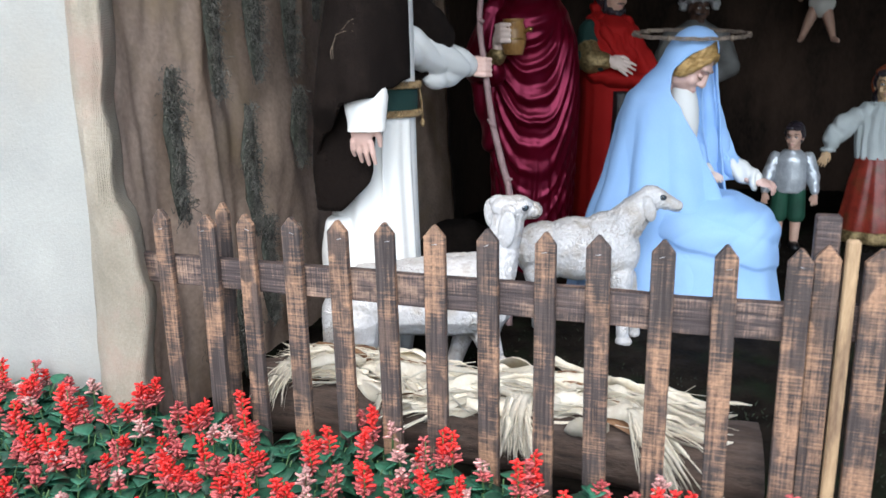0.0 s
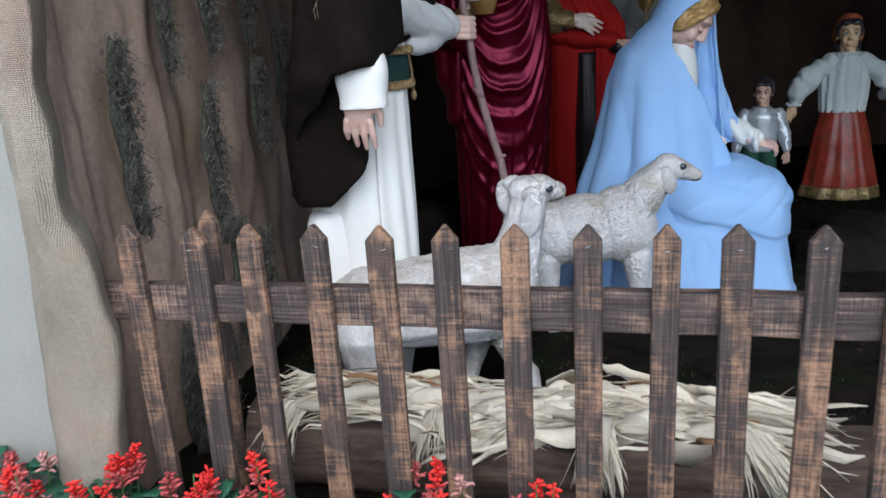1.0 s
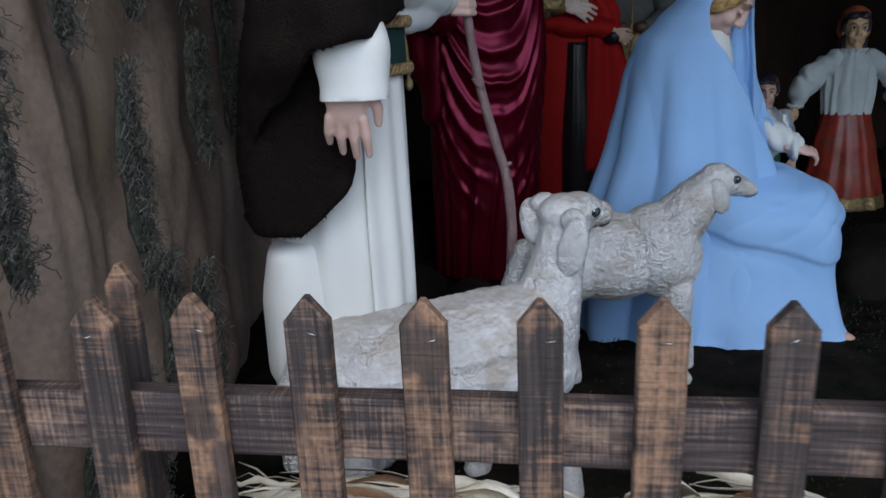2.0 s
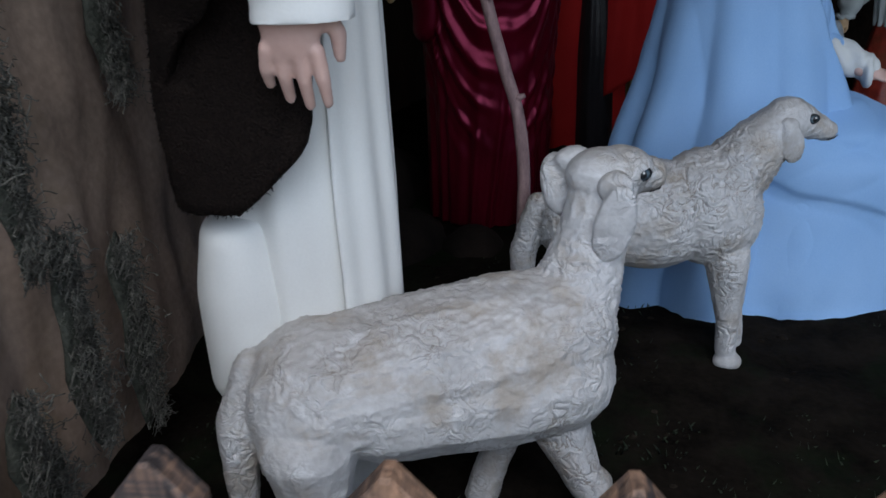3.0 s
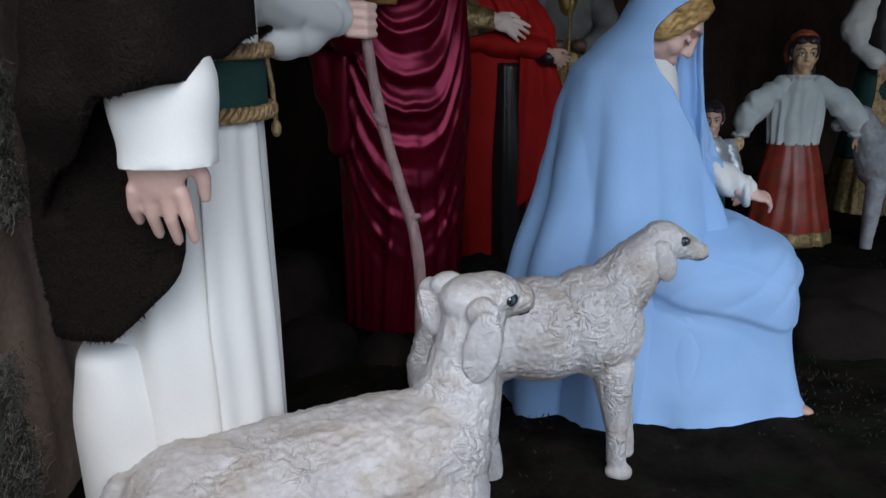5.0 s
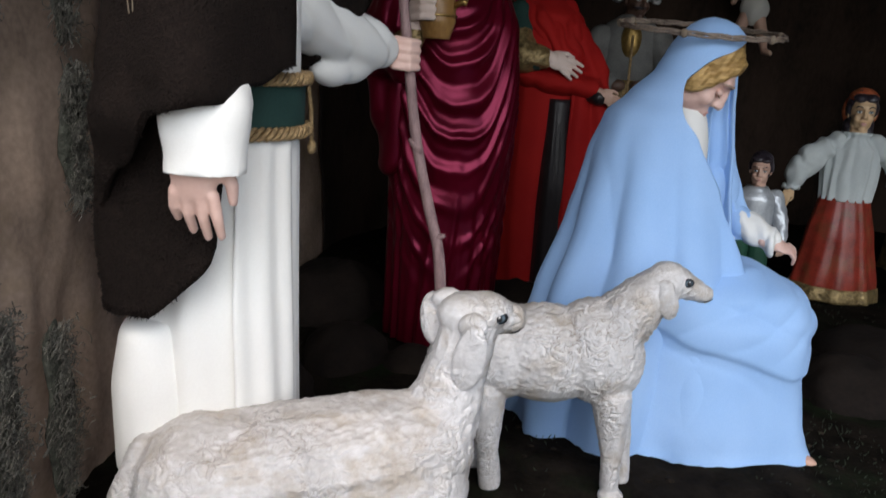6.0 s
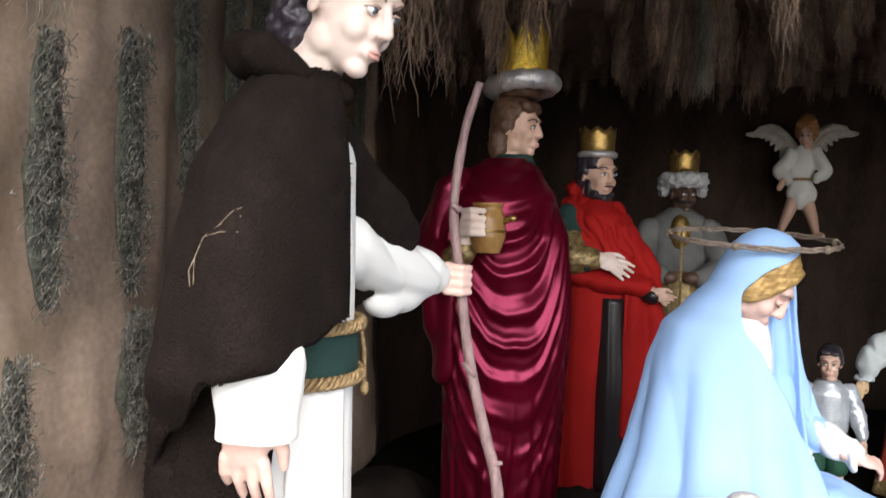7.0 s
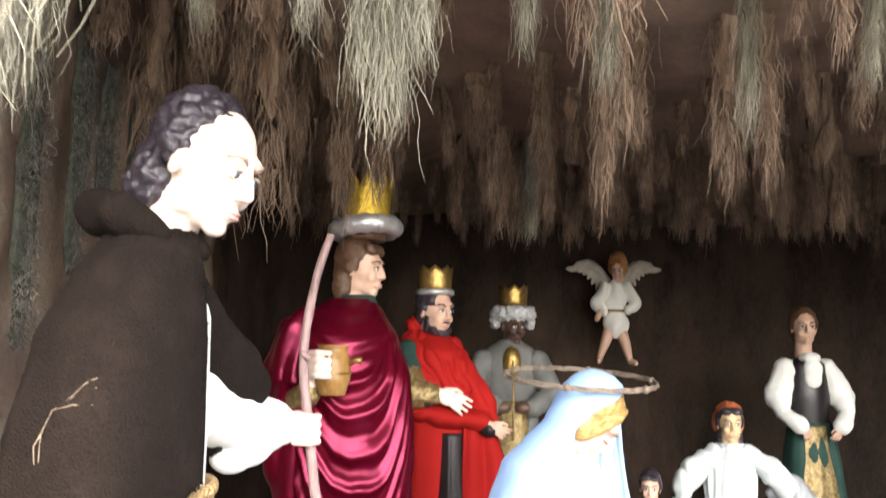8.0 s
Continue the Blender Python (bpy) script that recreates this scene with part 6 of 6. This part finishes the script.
head(b, M, DARKSKIN, 0.90, beard=None, brow=BLACKHAIR, lips=DARKSKIN)
ring = [(0.515 + 0.10 * math.cos(a), 6.19 + 0.10 * math.sin(a), 1.575) for a in [2 * math.pi * i / 36 for i in range(36)]]
b.add(*sculpt([tube(ring, 0.042, 12, closed=True), ellipsoid((0.515, 6.19, 1.60), (0.09, 0.09, 0.05)), ellipsoid((0.41, 6.20, 1.53), (0.03, 0.05, 0.05)), ellipsoid((0.62, 6.20, 1.53), (0.03, 0.05, 0.05))], 0.008, 2, lambda p: 0.016 * noise.noise(p * 45) + 0.008 * noise.noise(p * 90)), SILVERHAIR)
crown(b, (0.515, 6.19, 1.62), 0.082, 0.0, 0.13, 8, OLDGOLD, 0.005, 0.80)
b.add(*tube([(0.515 + 0.035 * math.cos(2.2), 6.085, 1.455), (0.515, 6.075, 1.452), (0.56, 6.085, 1.452)], [0.004, 0.009, 0.004], 6), BLACKHAIR)
thing("statue_king", b, "dark-faced king statue in grey coat and silver turban", "statue", "king statues")

# winged child on the back wall
b = Build()
b.add(*sculpt([ellipsoid((1.385, 7.36, 1.74), (0.105, 0.08, 0.17)), ellipsoid((1.39, 7.36, 1.57), (0.115, 0.09, 0.11))] + chain([(1.29, 7.34, 1.84), (1.20, 7.30, 1.72), (1.25, 7.26, 1.66)], [0.05, 0.052, 0.045]) + chain([(1.48, 7.34, 1.84), (1.55, 7.29, 1.72), (1.48, 7.25, 1.67)], [0.05, 0.05, 0.04]), 0.009, 3, lambda p: 0.006 * math.sin(45 * p.x + 4 * noise.noise(p * 5))), WHITECLOTH)
b.add(*tube([(1.385 + 0.114 * math.cos(a), 7.36 + 0.09 * math.sin(a), 1.665) for a in [2 * math.pi * i / 30 for i in range(30)]], 0.010, 6, closed=True), GOLDBRAID)
b.add(*sculpt(chain([(1.33, 7.36, 1.52), (1.285, 7.35, 1.42), (1.24, 7.37, 1.31)], [0.055, 0.045, 0.028]) + chain([(1.43, 7.36, 1.52), (1.47, 7.34, 1.41), (1.51, 7.36, 1.30)], [0.055, 0.045, 0.028]) + capsule((1.24, 7.36, 1.30), (1.215, 7.30, 1.285), 0.026, 0.02) + capsule((1.51, 7.35, 1.29), (1.545, 7.29, 1.275), 0.026, 0.02)
              + chain([(1.23, 7.26, 1.66), (1.19, 7.23, 1.60)], [0.03, 0.025]), 0.007, 3), SKIN)
M = facing(1.405, 7.34, 1.98, -112, 18)
head(b, M, SKIN, 0.82)
hair(b, M, GINGERHAIR, 0.95, 0.0, True, 0.008)
for s in (-1, 1):
    feathers = []
    for k in range(9):
        t = k / 8
        root = Vector((1.39 + s * (0.08 + 0.20 * t), 7.43, 1.93 + 0.12 * math.sin(2.6 * t)))
        tip = root + Vector((s * (0.04 + 0.11 * t), 0.01, -0.05 - 0.10 * (1 - t) ** 0.5 + 0.05 * t))
        feathers += [ellipsoid(root.lerp(tip, 0.5), ((tip - root).length * 0.62, 0.010, 0.026), (0, math.degrees(math.atan2(-(tip.z - root.z), tip.x - root.x)), 0), n=8)]
    arch = [(1.39 + s * x, 7.43, z) for x, z in ((0.05, 1.90), (0.14, 1.99), (0.24, 2.04), (0.33, 2.03), (0.37, 2.0))]
    b.add(*sculpt(feathers + chain(arch, [0.030, 0.032, 0.028, 0.022, 0.012]), 0.007, 2), WINGS)
b.add(*tube([(1.39, 7.40, 1.75), (1.39, 7.72, 1.78)], 0.012, 8), BLACKPAINT)
b.v = [(1.39 + 0.84 * (p[0] - 1.39), p[1], p[2]) for p in b.v]
thing("statue_angel", b, "small winged child statue in white fixed on the back wall", "statue")

# girl doll
b = Build()
b.add(*robe([(0.03, 1.65, 5.7, 0.215, 0.17), (0.12, 1.65, 5.7, 0.205, 0.16), (0.35, 1.64, 5.7, 0.165, 0.13), (0.56, 1.635, 5.7, 0.12, 0.09)], 90, 40, pleats(9, 0.05, 0, 0.7, 4.0)), REDSATIN)
b.add(*robe([(0.028, 1.65, 5.7, 0.224, 0.178), (0.05, 1.65, 5.7, 0.222, 0.177), (0.10, 1.65, 5.7, 0.214, 0.17)], 90, 6, lambda a, z: pleats(9, 0.05, 0, 0.7, 4.0)(a, z)), BROCADE)
b.add(*robe([(0.54, 1.635, 5.7, 0.125, 0.095), (0.68, 1.635, 5.7, 0.135, 0.10), (0.80, 1.635, 5.7, 0.135, 0.095), (0.86, 1.635, 5.7, 0.06, 0.06), (0.885, 1.635, 5.69, 0.075, 0.07)], 96, 40, lambda a, z: 0.045 * math.sin(15 * a + 3 * noise.noise((2 * math.cos(a), 2 * math.sin(a), 6 * z))) + 0.02 * noise.noise((4 * math.cos(a), 4 * math.sin(a), 9 * z))), BLOUSE)
for s in (-1, 1):
    b.add(*sculpt(chain([(1.635 + s * 0.09, 5.69, 0.825), (1.635 + s * 0.195, 5.67, 0.755), (1.635 + s * 0.270, 5.64, 0.665), (1.635 + s * 0.285, 5.63, 0.605)], [0.054, 0.068, 0.064, 0.034]), 0.007, 4, lambda p: 0.006 * math.sin(70 * p.x + 20 * p.z + 5 * noise.noise(p * 9)) + 0.004 * noise.noise(p * 24)), BLOUSE)
    b.add(*tube([(1.635 + s * 0.288 + 0.036 * math.cos(a), 5.63 + 0.036 * math.sin(a), 0.595 + 0.005 * math.sin(6 * a)) for a in [2 * math.pi * i / 24 for i in range(24)]], 0.010, 6, closed=True), BLOUSE)
    hand(b, Matrix.Translation((1.635 + s * 0.292, 5.62, 0.588)) @ pose(0, 0, 0, 0, -s * 18, 0), WAXSKIN, 0.62, 12, -s)
M = facing(1.64, 5.69, 0.985, -98, 0)
head(b, M, WAXSKIN, 0.80, brow=BLACKHAIR)
hair(b, M, BLACKHAIR, 0.80, 0.12, True, 0.003)
b.add(*sculpt(shifted([ellipsoid((-0.03, 0, 0.085), (0.088, 0.080, 0.055), (0, 12, 0)), ellipsoid((-0.075, 0.05, 0.0), (0.04, 0.05, 0.09)), ellipsoid((-0.075, -0.05, 0.0), (0.04, 0.05, 0.09))], M @ Matrix.Scale(0.84, 4)), 0.007, 3, lambda p: 0.005 * noise.noise(p * 30)), SCARF)
thing("statue_girl", b, "girl statue in grey blouse, red skirt and orange headscarf", "statue")

# boy doll
b = Build()
b.add(*robe([(0.36, 1.13, 5.4, 0.085, 0.065), (0.45, 1.13, 5.4, 0.10, 0.07), (0.56, 1.13, 5.4, 0.10, 0.07), (0.615, 1.13, 5.4, 0.05, 0.05)], 50, 24, lambda a, z: 0.04 * noise.noise((4 * math.cos(a), 4 * math.sin(a), 14 * z))), SATINSILVER)
for s in (-1, 1):
    b.add(*sculpt(chain([(1.13 + s * 0.09, 5.4, 0.57), (1.13 + s * 0.125, 5.38, 0.46), (1.13 + s * 0.135, 5.34, 0.38)], [0.038, 0.04, 0.028]), 0.007, 2, lambda p: 0.005 * noise.noise(p * 40)), SATINSILVER)
    hand(b, Matrix.Translation((1.13 + s * 0.138, 5.33, 0.36)), SKIN, 0.45, 15, -s)
    b.add(*sculpt(chain([(1.13 + s * 0.045, 5.4, 0.36), (1.13 + s * 0.05, 5.4, 0.22)], [0.052, 0.054]), 0.008, 2), GREENSHORTS)
    b.add(*sculpt(chain([(1.13 + s * 0.05, 5.4, 0.24), (1.13 + s * 0.05, 5.4, 0.06)], [0.036, 0.026]), 0.007, 2), SKIN)
    b.add(*sculpt(chain([(1.13 + s * 0.05, 5.41, 0.03), (1.13 + s * 0.055, 5.34, 0.025)], [0.034, 0.03]), 0.007, 2), BLACKPAINT)
M = facing(1.135, 5.40, 0.695, -105, 4)
head(b, M, SKIN, 0.62, brow=BLACKHAIR)
hair(b, M, BLACKHAIR, 0.62, 0.0, True, 0.003)
thing("statue_boy", b, "small boy statue in silver jacket and green shorts", "statue")

# woman at the back
b = Build()
b.add(*robe([(0.0, 2.42, 6.5, 0.24, 0.2), (0.5, 2.42, 6.5, 0.19, 0.17), (0.92, 2.42, 6.5, 0.13, 0.11)], 90, 50, pleats(11, 0.05, 0, 1.0, 6.0)), BROCADE)
b.add(*robe([(0.35, 2.42, 6.48, 0.21, 0.18), (0.7, 2.42, 6.47, 0.17, 0.15), (0.94, 2.42, 6.48, 0.13, 0.11)], 60, 30, lambda a, z: -0.25 if math.sin(a) < -0.75 else 0.02 * math.sin(9 * a)), GREENCLOTH)
b.add(*robe([(0.90, 2.42, 6.5, 0.125, 0.10), (1.1, 2.42, 6.5, 0.14, 0.11), (1.30, 2.42, 6.5, 0.12, 0.10), (1.34, 2.42, 6.5, 0.06, 0.06)], 60, 24), BLACKCLOTH)
b.add(*sculpt([ellipsoid((2.42, 6.40, 1.25), (0.06, 0.04, 0.10)), ellipsoid((2.42, 6.44, 1.34), (0.07, 0.07, 0.035))], 0.008, 2, lambda p: 0.004 * math.sin(60 * p.z)), WHITECLOTH)
for s in (-1, 1):
    b.add(*sculpt(chain([(2.42 + s * 0.13, 6.5, 1.27), (2.42 + s * 0.20, 6.47, 1.10), (2.42 + s * 0.20, 6.40, 1.02)], [0.07, 0.085, 0.05]), 0.009, 3, lambda p: 0.008 * noise.noise(p * 18)), WHITECLOTH)
    b.add(*sculpt(chain([(2.42 + s * 0.20, 6.40, 1.0), (2.42 + s * 0.13, 6.32, 0.93)], [0.045, 0.055]), 0.009, 2, lambda p: 0.005 * noise.noise(p * 30)), WHITECLOTH)
    hand(b, Matrix.Translation((2.42 + s * 0.12, 6.31, 0.92)) @ pose(0, 0, 0, 0, s * 30, 0), SKIN, 0.6, 20, -s)
M = facing(2.42, 6.5, 1.535, -100, 2)
head(b, M, SKIN, 0.95)
hair(b, M, BROWNHAIR, 0.97, 0.0, False, 0.003)
thing("statue_woman", b, "woman statue in white blouse, black bodice and gold skirt", "statue")
